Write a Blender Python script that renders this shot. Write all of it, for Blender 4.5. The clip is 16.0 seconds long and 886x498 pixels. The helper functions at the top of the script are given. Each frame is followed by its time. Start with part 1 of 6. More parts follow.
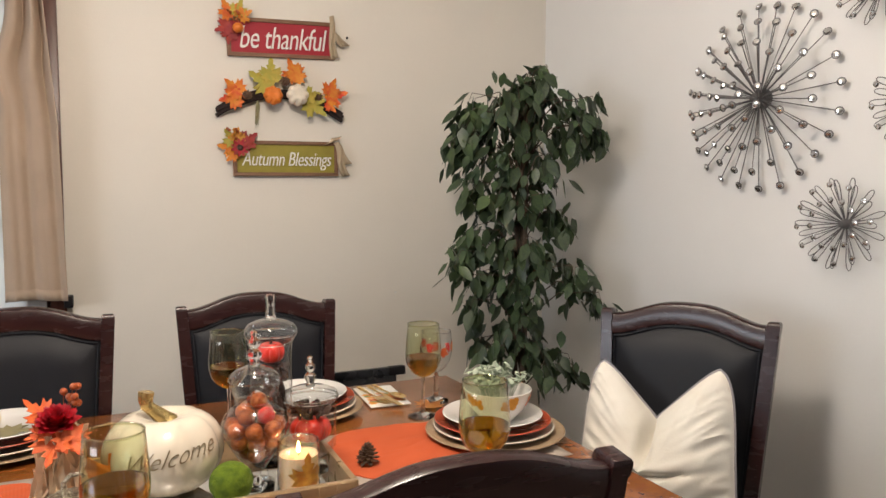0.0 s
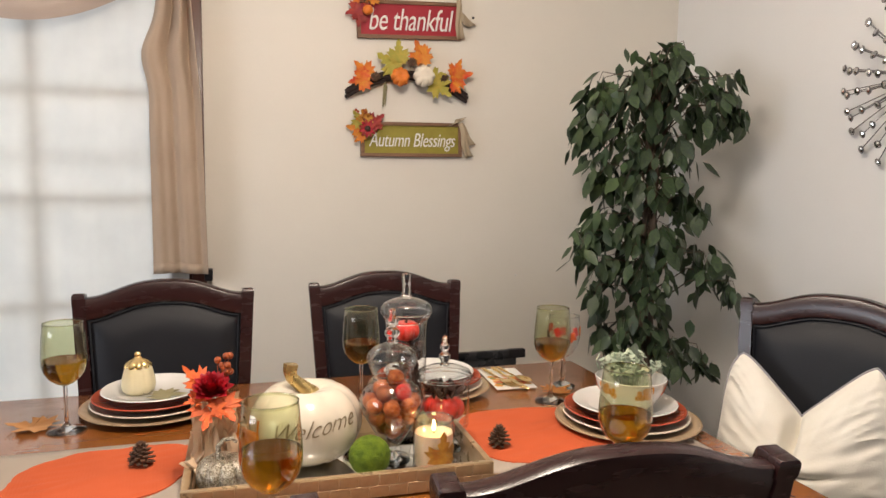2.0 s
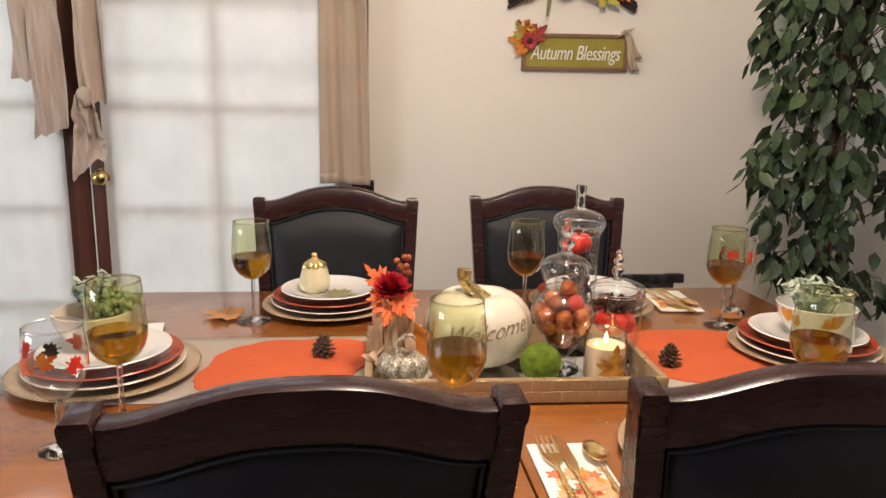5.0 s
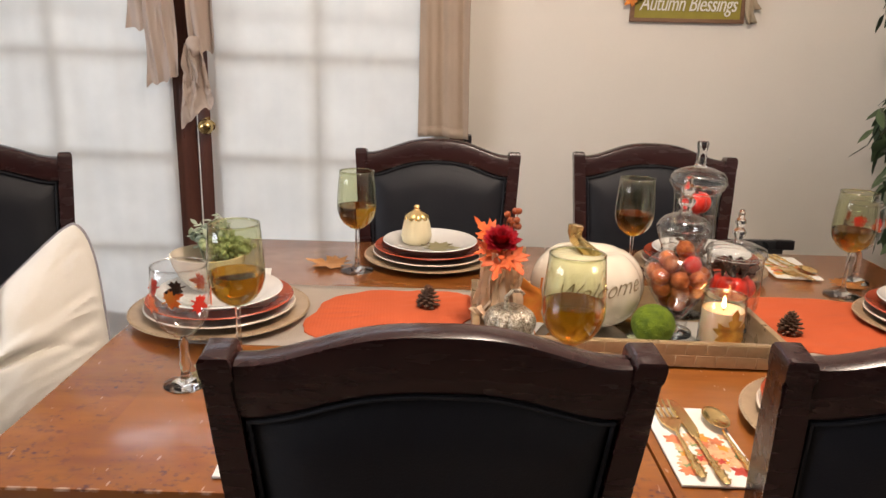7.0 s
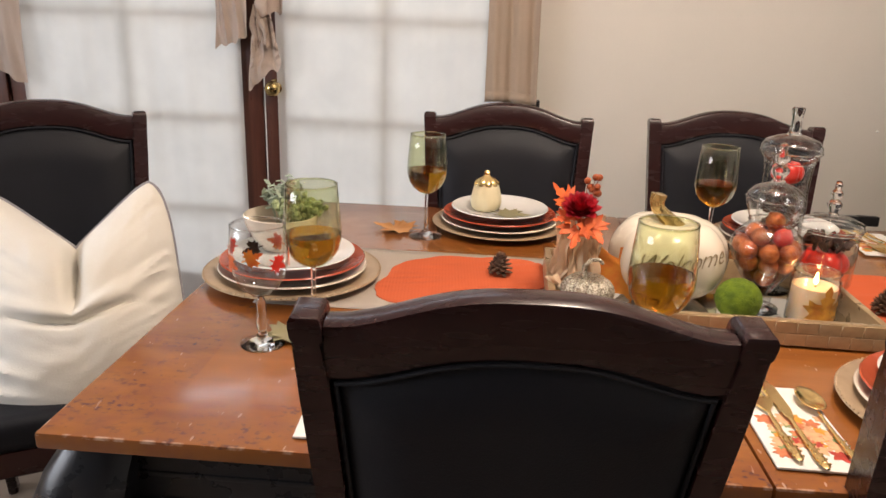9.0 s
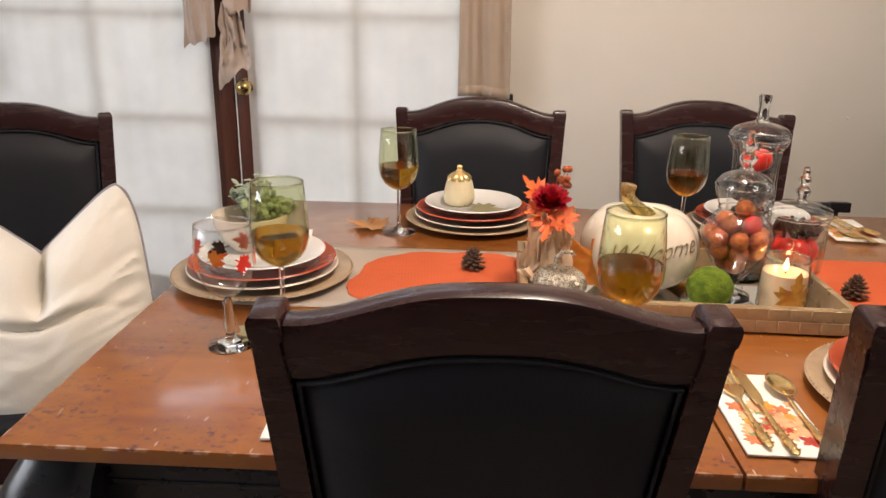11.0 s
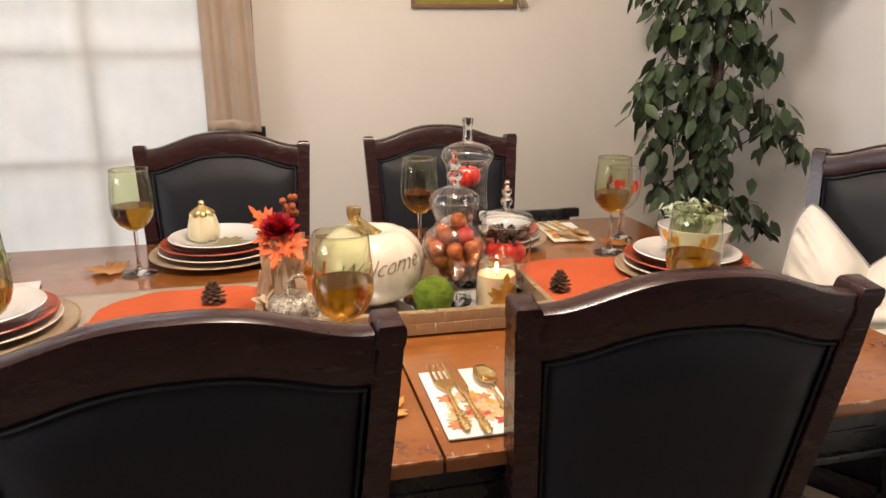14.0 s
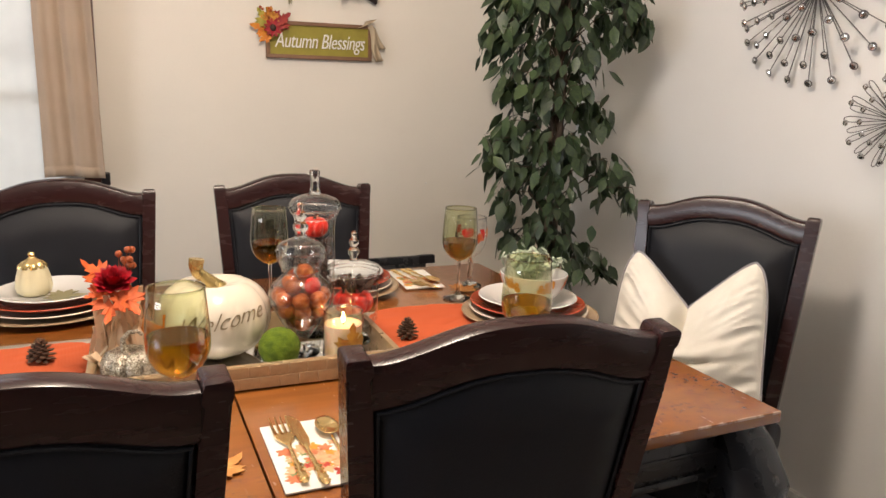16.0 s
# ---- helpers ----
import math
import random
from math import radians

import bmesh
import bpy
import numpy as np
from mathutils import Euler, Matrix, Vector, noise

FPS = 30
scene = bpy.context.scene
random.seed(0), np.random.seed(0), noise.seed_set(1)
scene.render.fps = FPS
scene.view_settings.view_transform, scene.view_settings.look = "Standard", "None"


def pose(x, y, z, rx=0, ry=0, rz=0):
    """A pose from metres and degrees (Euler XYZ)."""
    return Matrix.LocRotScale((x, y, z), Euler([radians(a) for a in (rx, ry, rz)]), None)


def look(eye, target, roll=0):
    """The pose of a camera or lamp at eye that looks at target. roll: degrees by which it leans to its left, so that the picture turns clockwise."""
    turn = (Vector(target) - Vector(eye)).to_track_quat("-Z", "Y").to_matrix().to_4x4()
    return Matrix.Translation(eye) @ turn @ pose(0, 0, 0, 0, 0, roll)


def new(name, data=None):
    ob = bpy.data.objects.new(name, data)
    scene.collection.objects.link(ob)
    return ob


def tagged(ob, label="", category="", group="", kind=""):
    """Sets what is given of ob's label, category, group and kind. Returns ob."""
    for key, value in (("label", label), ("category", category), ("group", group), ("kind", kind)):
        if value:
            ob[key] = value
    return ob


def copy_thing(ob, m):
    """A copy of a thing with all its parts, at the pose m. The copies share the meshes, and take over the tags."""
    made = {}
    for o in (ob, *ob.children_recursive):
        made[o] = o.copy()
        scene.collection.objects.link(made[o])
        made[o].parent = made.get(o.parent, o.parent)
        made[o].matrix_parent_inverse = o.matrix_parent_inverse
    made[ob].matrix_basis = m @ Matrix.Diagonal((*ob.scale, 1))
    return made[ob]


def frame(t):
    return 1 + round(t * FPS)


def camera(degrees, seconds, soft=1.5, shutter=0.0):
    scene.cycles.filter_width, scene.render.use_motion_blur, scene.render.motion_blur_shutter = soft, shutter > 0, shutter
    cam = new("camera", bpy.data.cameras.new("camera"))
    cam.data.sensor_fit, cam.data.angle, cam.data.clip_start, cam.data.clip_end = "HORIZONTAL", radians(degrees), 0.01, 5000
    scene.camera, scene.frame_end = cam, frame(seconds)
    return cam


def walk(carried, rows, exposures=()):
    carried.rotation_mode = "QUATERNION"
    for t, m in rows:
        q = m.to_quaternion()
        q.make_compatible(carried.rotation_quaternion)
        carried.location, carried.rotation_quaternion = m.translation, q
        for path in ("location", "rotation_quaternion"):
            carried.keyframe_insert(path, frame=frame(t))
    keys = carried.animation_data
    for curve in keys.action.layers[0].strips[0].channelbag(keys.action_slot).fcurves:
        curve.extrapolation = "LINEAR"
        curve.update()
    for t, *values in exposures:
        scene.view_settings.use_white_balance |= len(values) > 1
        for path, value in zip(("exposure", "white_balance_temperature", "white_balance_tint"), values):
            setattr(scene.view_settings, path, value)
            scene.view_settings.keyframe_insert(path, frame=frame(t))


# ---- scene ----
cam = camera(63.1, 16.0)
PATH = [
    (0, (0.035, 0.033, 1.326), (0.902, 1.829, 1.175), 0.2),
    (0.5, (0.02, 0.043, 1.328), (0.812, 1.873, 1.174), 0.2),
    (1, (0.009, 0.053, 1.331), (0.733, 1.91, 1.17), 0.4),
    (1.5, (-0.004, 0.062, 1.328), (0.655, 1.942, 1.151), 0.5),
    (2, (-0.017, 0.071, 1.323), (0.577, 1.97, 1.121), 0.7),
    (2.5, (-0.032, 0.076, 1.318), (0.499, 1.99, 1.081), 0.9),
    (3, (-0.045, 0.082, 1.314), (0.422, 2.006, 1.038), 1.1),
    (3.5, (-0.059, 0.088, 1.308), (0.349, 2.021, 0.994), 1.2),
    (4, (-0.069, 0.089, 1.3), (0.281, 2.027, 0.95), 1.3),
    (6.5, (-0.136, 0.117, 1.273), (-0.072, 2.054, 0.777), 1.5),
    (7, (-0.149, 0.122, 1.269), (-0.134, 2.051, 0.742), 1.8),
    (7.5, (-0.167, 0.129, 1.265), (-0.198, 2.05, 0.71), 2.0),
    (8, (-0.184, 0.138, 1.26), (-0.263, 2.049, 0.677), 2.1),
    (8.5, (-0.193, 0.143, 1.256), (-0.316, 2.045, 0.651), 2.1),
    (11, (-0.172, 0.158, 1.248), (-0.247, 2.058, 0.627), 1.1),
    (11.5, (-0.149, 0.15, 1.248), (-0.15, 2.054, 0.637), 1.0),
    (12, (-0.126, 0.136, 1.253), (-0.05, 2.043, 0.654), 0.7),
    (12.5, (-0.103, 0.127, 1.256), (0.067, 2.032, 0.671), 0.5),
    (13, (-0.081, 0.116, 1.257), (0.188, 2.013, 0.685), 0.2),
    (13.5, (-0.062, 0.099, 1.259), (0.308, 1.984, 0.702), 0.1),
    (14, (-0.051, 0.09, 1.258), (0.415, 1.958, 0.717), 0.1),
    (14.5, (-0.038, 0.079, 1.26), (0.519, 1.927, 0.735), 0.2),
    (15, (-0.03, 0.071, 1.263), (0.619, 1.895, 0.76), 0.7),
    (15.5, (-0.02, 0.06, 1.268), (0.715, 1.861, 0.801), 1.3),
    (16, (-0.017, 0.048, 1.278), (0.796, 1.828, 0.861), 1.9),
]
EXPOSURES = [(0, -0.08, 6250, 11), (4, 0.02, 6500, 14), (8.5, -0.03, 6550, 16), (11, 0.0, 6550, 16), (13.5, 0.14, 6700, 16), (15, 0.12, 6650, 15), (16, 0.08, 6500, 13)]
walk(cam, [(t, look(eye, target, roll)) for t, eye, target, roll in PATH], EXPOSURES)

# ---------------------------------------------------------------- world and light
world = bpy.data.worlds.new("world")
scene.world = world
world.use_nodes = True
wn = world.node_tree
sky = wn.nodes.new("ShaderNodeTexSky")
sky.sky_type = "NISHITA"
sky.sun_disc = False
sky.sun_elevation, sky.sun_rotation = radians(40), radians(150)
wn.nodes["Background"].inputs["Strength"].default_value = 0.08
wn.links.new(sky.outputs["Color"], wn.nodes["Background"].inputs["Color"])


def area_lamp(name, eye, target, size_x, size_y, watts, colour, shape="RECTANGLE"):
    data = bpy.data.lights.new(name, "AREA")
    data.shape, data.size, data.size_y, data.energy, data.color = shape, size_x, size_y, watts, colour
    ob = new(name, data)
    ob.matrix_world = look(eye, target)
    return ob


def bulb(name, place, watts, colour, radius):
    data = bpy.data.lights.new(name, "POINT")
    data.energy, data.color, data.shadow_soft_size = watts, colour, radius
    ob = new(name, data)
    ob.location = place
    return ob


area_lamp("daylight", (-0.9, 4.9, 1.5), (-0.9, 2.8, 1.2), 2.5, 2.5, 57, (0.97, 0.99, 1.0))
# Cool fill lamp added on the west side; no window is seen there.
area_lamp("west_fill", (-3.46, 0.20, 1.50), (0.6, 0.90, 1.40), 1.7, 1.2, 62, (0.89, 0.945, 1.0))
# Unseen high source, assumed from bluish glints on chair tops and table.
area_lamp("transom_glint_lamp", (-1.05, 2.93, 2.29), (-1.05, 0.6, 1.10), 1.72, 0.20, 7, (0.76, 0.88, 1.0))
# Warm lamp out of view, implied by a chair's shadow, placed to even the walls.
bulb("unseen_warm_lamp", (0.20, 1.00, 2.15), 64, (1.0, 0.86, 0.70), 0.14)


# ---------------------------------------------------------------- materials
TOP = 0.76


def material(name, colour, rough=0.5, metal=0.0, spots=None, scale=8.0, amount=0.25, bump=0.0, bump_scale=60.0,
             stretch=(1, 1, 1), coat=0.0, sheen=0.0, transmission=0.0, ior=1.45, rough_var=0.1, per_object=0.0, local=True):
    """A surface with a base colour, large blotches, fine grain and relief."""
    m = bpy.data.materials.new(name)
    m.use_nodes = True
    t = m.node_tree
    b = t.nodes["Principled BSDF"]
    b.inputs["Roughness"].default_value = rough
    b.inputs["Metallic"].default_value = metal
    b.inputs["IOR"].default_value = ior
    b.inputs["Coat Weight"].default_value = coat
    b.inputs["Coat Roughness"].default_value = 0.12
    b.inputs["Sheen Weight"].default_value = sheen
    b.inputs["Transmission Weight"].default_value = transmission
    co = t.nodes.new("ShaderNodeTexCoord")
    mp = t.nodes.new("ShaderNodeMapping")
    mp.inputs["Scale"].default_value = stretch
    t.links.new(co.outputs["Object"], mp.inputs["Vector"])
    big = t.nodes.new("ShaderNodeTexNoise")
    big.inputs["Scale"].default_value, big.inputs["Detail"].default_value = scale, 6
    fine = t.nodes.new("ShaderNodeTexNoise")
    fine.inputs["Scale"].default_value, fine.inputs["Detail"].default_value = bump_scale, 4
    t.links.new(mp.outputs["Vector"], big.inputs["Vector"])
    t.links.new(mp.outputs["Vector"], fine.inputs["Vector"])
    mix = t.nodes.new("ShaderNodeMix")
    mix.data_type = "RGBA"
    second = spots if spots else tuple(c * 0.62 for c in colour)
    mix.inputs[6].default_value, mix.inputs[7].default_value = (*colour, 1), (*second, 1)
    ramp = t.nodes.new("ShaderNodeMapRange")
    ramp.inputs["From Min"].default_value, ramp.inputs["From Max"].default_value = 0.35, 0.75
    ramp.inputs["To Max"].default_value = amount * 2
    add = t.nodes.new("ShaderNodeMath")
    add.operation = "ADD"
    sc = t.nodes.new("ShaderNodeMath")
    sc.operation = "MULTIPLY"
    sc.inputs[1].default_value = 0.35
    t.links.new(fine.outputs["Fac"], sc.inputs[0])
    t.links.new(big.outputs["Fac"], add.inputs[0])
    t.links.new(sc.outputs[0], add.inputs[1])
    sub = t.nodes.new("ShaderNodeMath")
    sub.operation = "SUBTRACT"
    sub.inputs[1].default_value = 0.17
    t.links.new(add.outputs[0], sub.inputs[0])
    t.links.new(sub.outputs[0], ramp.inputs["Value"])
    t.links.new(ramp.outputs["Result"], mix.inputs[0])
    last = mix.outputs[2]
    if per_object:
        info = t.nodes.new("ShaderNodeObjectInfo")
        geo = t.nodes.new("ShaderNodeNewGeometry")
        sm = t.nodes.new("ShaderNodeMath")
        sm.operation = "ADD"
        t.links.new(info.outputs["Random"], sm.inputs[0])
        t.links.new(geo.outputs["Random Per Island"], sm.inputs[1])
        hs = t.nodes.new("ShaderNodeHueSaturation")
        mr = t.nodes.new("ShaderNodeMapRange")
        mr.inputs["From Max"].default_value = 2.0
        mr.inputs["To Min"].default_value, mr.inputs["To Max"].default_value = 1 - per_object, 1 + per_object
        t.links.new(sm.outputs[0], mr.inputs["Value"])
        t.links.new(mr.outputs["Result"], hs.inputs["Value"])
        t.links.new(last, hs.inputs["Color"])
        last = hs.outputs["Color"]
    t.links.new(last, b.inputs["Base Color"])
    rr = t.nodes.new("ShaderNodeMapRange")
    rr.inputs["To Min"].default_value, rr.inputs["To Max"].default_value = max(0.02, rough - rough_var), min(1, rough + rough_var)
    t.links.new(big.outputs["Fac"], rr.inputs["Value"])
    t.links.new(rr.outputs["Result"], b.inputs["Roughness"])
    if bump:
        bp = t.nodes.new("ShaderNodeBump")
        bp.inputs["Strength"].default_value, bp.inputs["Distance"].default_value = bump, 0.002
        t.links.new(fine.outputs["Fac"], bp.inputs["Height"])
        t.links.new(bp.outputs["Normal"], b.inputs["Normal"])
    return m


def thin_glass(name, tint, gloss=0.03):
    """Thin clear wall: light passes, the rim and grazing parts shine."""
    m = bpy.data.materials.new(name)
    m.use_nodes = True
    t = m.node_tree
    t.nodes.remove(t.nodes["Principled BSDF"])
    tr = t.nodes.new("ShaderNodeBsdfTransparent")
    tr.inputs["Color"].default_value = (*tint, 1)
    gl = t.nodes.new("ShaderNodeBsdfGlossy")
    gl.inputs["Roughness"].default_value = gloss
    lw = t.nodes.new("ShaderNodeLayerWeight")
    pw = t.nodes.new("ShaderNodeMath")
    pw.operation = "POWER"
    pw.inputs[1].default_value = 2.6
    t.links.new(lw.outputs["Facing"], pw.inputs[0])
    fr = t.nodes.new("ShaderNodeMath")
    fr.operation = "MULTIPLY_ADD"
    fr.inputs[1].default_value, fr.inputs[2].default_value = 0.85, 0.07
    t.links.new(pw.outputs[0], fr.inputs[0])
    mix = t.nodes.new("ShaderNodeMixShader")
    t.links.new(fr.outputs[0], mix.inputs[0])
    t.links.new(tr.outputs[0], mix.inputs[1])
    t.links.new(gl.outputs[0], mix.inputs[2])
    t.links.new(mix.outputs[0], t.nodes["Material Output"].inputs["Surface"])
    return m


def cloth(name, colour, through_share, rough=0.9, weave=900.0):
    """Fabric that lets part of the light through."""
    m = bpy.data.materials.new(name)
    m.use_nodes = True
    t = m.node_tree
    b = t.nodes["Principled BSDF"]
    b.inputs["Roughness"].default_value = rough
    co = t.nodes.new("ShaderNodeTexCoord")
    n = t.nodes.new("ShaderNodeTexNoise")
    n.inputs["Scale"].default_value, n.inputs["Detail"].default_value = 7.0, 5
    t.links.new(co.outputs["Object"], n.inputs["Vector"])
    w = t.nodes.new("ShaderNodeTexWave")
    w.inputs["Scale"].default_value, w.inputs["Distortion"].default_value = weave / 6, 1.5
    t.links.new(co.outputs["Object"], w.inputs["Vector"])
    hs = t.nodes.new("ShaderNodeHueSaturation")
    hs.inputs["Color"].default_value = (*colour, 1)
    mr = t.nodes.new("ShaderNodeMapRange")
    mr.inputs["To Min"].default_value, mr.inputs["To Max"].default_value = 0.86, 1.12
    t.links.new(n.outputs["Fac"], mr.inputs["Value"])
    t.links.new(mr.outputs["Result"], hs.inputs["Value"])
    t.links.new(hs.outputs["Color"], b.inputs["Base Color"])
    bp = t.nodes.new("ShaderNodeBump")
    bp.inputs["Strength"].default_value, bp.inputs["Distance"].default_value = 0.25, 0.0006
    t.links.new(w.outputs["Fac"], bp.inputs["Height"])
    t.links.new(bp.outputs["Normal"], b.inputs["Normal"])
    if through_share:
        tl = t.nodes.new("ShaderNodeBsdfTranslucent")
        t.links.new(hs.outputs["Color"], tl.inputs["Color"])
        mix = t.nodes.new("ShaderNodeMixShader")
        mix.inputs[0].default_value = through_share
        t.links.new(b.outputs[0], mix.inputs[1])
        t.links.new(tl.outputs[0], mix.inputs[2])
        t.links.new(mix.outputs[0], t.nodes["Material Output"].inputs["Surface"])
    return m


def table_wood(name):
    """Red-brown veneer: long grain, dark burl specks and pale scratches under a worn varnish."""
    m = bpy.data.materials.new(name)
    m.use_nodes = True
    t = m.node_tree
    b = t.nodes["Principled BSDF"]
    co = t.nodes.new("ShaderNodeTexCoord")

    def tex(kind, stretch, scale, detail=6):
        mp = t.nodes.new("ShaderNodeMapping")
        mp.inputs["Scale"].default_value = stretch
        t.links.new(co.outputs["Object"], mp.inputs["Vector"])
        n = t.nodes.new(kind)
        n.inputs["Scale"].default_value = scale
        if "Detail" in n.inputs:
            n.inputs["Detail"].default_value = detail
        t.links.new(mp.outputs["Vector"], n.inputs["Vector"])
        return n

    def span(src, a, z, lo=0.0, hi=1.0):
        r = t.nodes.new("ShaderNodeMapRange")
        for k, v in (("From Min", a), ("From Max", z), ("To Min", lo), ("To Max", hi)):
            r.inputs[k].default_value = v
        t.links.new(src, r.inputs["Value"])
        return r.outputs["Result"]

    def blend(fac, a, c):
        x = t.nodes.new("ShaderNodeMix")
        x.data_type = "RGBA"
        t.links.new(fac, x.inputs[0])
        for slot, v in ((6, a), (7, c)):
            if isinstance(v, tuple):
                x.inputs[slot].default_value = (*v, 1)
            else:
                t.links.new(v, x.inputs[slot])
        return x.outputs[2]

    def times(a, c):
        x = t.nodes.new("ShaderNodeMath")
        x.operation = "MULTIPLY"
        t.links.new(a, x.inputs[0])
        t.links.new(c, x.inputs[1])
        return x.outputs[0]

    def far_from(axis, limit, soft):
        """1 beyond the limit along an axis on either side of the middle."""
        ab = t.nodes.new("ShaderNodeMath")
        ab.operation = "ABSOLUTE"
        t.links.new(axis, ab.inputs[0])
        return span(ab.outputs[0], limit, limit + soft)

    def most(a, c):
        x = t.nodes.new("ShaderNodeMath")
        x.operation = "MAXIMUM"
        t.links.new(a, x.inputs[0])
        t.links.new(c, x.inputs[1])
        return x.outputs[0]

    xyz = t.nodes.new("ShaderNodeSeparateXYZ")
    t.links.new(co.outputs["Object"], xyz.inputs[0])
    band = most(far_from(xyz.outputs[0], 0.735, 0.003), far_from(xyz.outputs[1], 0.483, 0.003))
    arris = most(far_from(xyz.outputs[0], 0.8665, 0.001), far_from(xyz.outputs[1], 0.5825, 0.001))
    upper = span(xyz.outputs[2], TOP - 0.0042, TOP - 0.0036)
    grain = tex("ShaderNodeTexNoise", (2.2, 26, 3), 2.0, 8)
    cloud = tex("ShaderNodeTexNoise", (1, 1.6, 1), 5.0, 6)
    mottle = tex("ShaderNodeTexNoise", (1, 1.3, 1), 26.0, 5)
    burl = tex("ShaderNodeTexNoise", (1, 1.3, 1), 85.0, 3)
    where = tex("ShaderNodeTexNoise", (1, 1, 1), 9.0, 2)
    scr = tex("ShaderNodeTexNoise", (26, 8, 1), 4.0, 1)
    scw = tex("ShaderNodeTexNoise", (1, 1, 1), 7.0, 1)
    chip = tex("ShaderNodeTexNoise", (1, 1, 1), 38.0, 3)
    c = blend(span(grain.outputs["Fac"], 0.25, 0.75), (0.300, 0.098, 0.020), (0.215, 0.066, 0.012))
    c = blend(span(cloud.outputs["Fac"], 0.35, 0.7, 0, 0.75), c, (0.330, 0.122, 0.028))
    c = blend(times(span(mottle.outputs["Fac"], 0.4, 0.7, 0, 0.55), band), c, (0.215, 0.060, 0.030))
    c = blend(times(times(span(burl.outputs["Fac"], 0.55, 0.70), span(where.outputs["Fac"], 0.40, 0.60, 0, 0.8)), times(band, upper)), c, (0.070, 0.032, 0.036))
    c = blend(times(times(span(scr.outputs["Fac"], 0.70, 0.73), span(scw.outputs["Fac"], 0.48, 0.56, 0, 0.7)), upper), c, (0.55, 0.34, 0.22))
    c = blend(times(times(arris, upper), span(chip.outputs["Fac"], 0.50, 0.62, 0, 0.7)), c, (0.62, 0.43, 0.31))
    t.links.new(c, b.inputs["Base Color"])
    t.links.new(span(mottle.outputs["Fac"], 0.3, 0.75, 0.13, 0.24), b.inputs["Roughness"])
    b.inputs["IOR"].default_value = 1.62
    b.inputs["Coat Weight"].default_value = 0.20
    b.inputs["Coat Roughness"].default_value = 0.10
    bp = t.nodes.new("ShaderNodeBump")
    bp.inputs["Strength"].default_value, bp.inputs["Distance"].default_value = 0.12, 0.001
    t.links.new(grain.outputs["Fac"], bp.inputs["Height"])
    t.links.new(bp.outputs["Normal"], b.inputs["Normal"])
    return m


def emitter(name, colour, strength):
    m = bpy.data.materials.new(name)
    m.use_nodes = True
    b = m.node_tree.nodes["Principled BSDF"]
    b.inputs["Base Color"].default_value = (*colour, 1)
    b.inputs["Emission Color"].default_value = (*colour, 1)
    b.inputs["Emission Strength"].default_value = strength
    return m


WALL = material("wall_paint", (0.75, 0.705, 0.63), 0.75, bump=0.25, bump_scale=240, scale=2.5, amount=0.06)
# Unseen rear wall, made dark so the chair backs reflect little light.
WALL_DIM = material("wall_paint_dimmed", (0.13, 0.115, 0.105), 0.75, bump=0.25, bump_scale=240, scale=2.5, amount=0.06)
# Wall paint made cooler: the daylight on the east wall is in its colour.
WALL_COOL = material("wall_paint_cool_lit", (0.765, 0.757, 0.742), 0.7, bump=0.25, bump_scale=240, scale=2.5, amount=0.06)
CEIL = material("ceiling_paint", (0.78, 0.76, 0.72), 0.85, bump=0.4, bump_scale=160, amount=0.05)
FLOOR = material("floor_tile", (0.22, 0.17, 0.13), 0.40, spots=(0.17, 0.13, 0.10), scale=6, amount=0.3, per_object=0.05)
GROUT = material("grout", (0.18, 0.155, 0.13), 0.9, bump=0.3)
TRIM = material("white_trim", (0.74, 0.72, 0.68), 0.45, amount=0.05)
DOORWOOD = material("door_wood", (0.105, 0.036, 0.022), 0.32, spots=(0.055, 0.018, 0.012), scale=5, stretch=(14, 14, 1), amount=0.4, bump=0.1)
TABLE = table_wood("table_veneer")
BLACKWOOD = material("black_lacquer", (0.012, 0.013, 0.016), 0.28, spots=(0.03, 0.03, 0.034), scale=20, amount=0.2, bump=0.06)
CHAIRWOOD = material("espresso_wood", (0.0290, 0.0096, 0.0092), 0.27, spots=(0.0190, 0.0060, 0.0064), scale=5, stretch=(3, 12, 12), amount=0.18, bump=0.02, rough_var=0.03, ior=1.45, coat=0.05)
LEATHER = material("black_leather", (0.0092, 0.0098, 0.0135), 0.50, spots=(0.0130, 0.0138, 0.0185), scale=12, amount=0.3, bump=0.25, bump_scale=420, ior=1.35)
PILLOW = material("cream_velvet", (0.82, 0.785, 0.71), 0.85, spots=(0.75, 0.69, 0.58), scale=9, amount=0.3, bump=0.3, bump_scale=300, sheen=0.3)
PIPING = material("grey_piping", (0.33, 0.31, 0.33), 0.8, bump=0.4, bump_scale=500)
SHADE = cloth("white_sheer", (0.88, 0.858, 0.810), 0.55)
DRAPE = cloth("tan_drape", (0.50, 0.385, 0.29), 0.18)
SWAG = cloth("tan_sheer_scarf", (0.54, 0.435, 0.365), 0.10)
RUNNER = cloth("taupe_runner", (0.42, 0.355, 0.295), 0.0)
ORANGE = cloth("orange_felt", (0.56, 0.100, 0.028), 0.0, weave=300)
CHARGER = material("bronze_charger", (0.43, 0.31, 0.195), 0.36, metal=0.22, scale=30, amount=0.15, bump=0.05)
WHITEPLATE = material("white_glaze", (0.78, 0.755, 0.72), 0.16, amount=0.03, scale=15, coat=0.3)
CREAMPLATE = material("cream_glaze", (0.72, 0.63, 0.52), 0.2, amount=0.05, scale=15, coat=0.3)
TERRA = material("terracotta_glaze", (0.42, 0.080, 0.034), 0.24, spots=(0.33, 0.055, 0.024), scale=14, amount=0.25, coat=0.3)
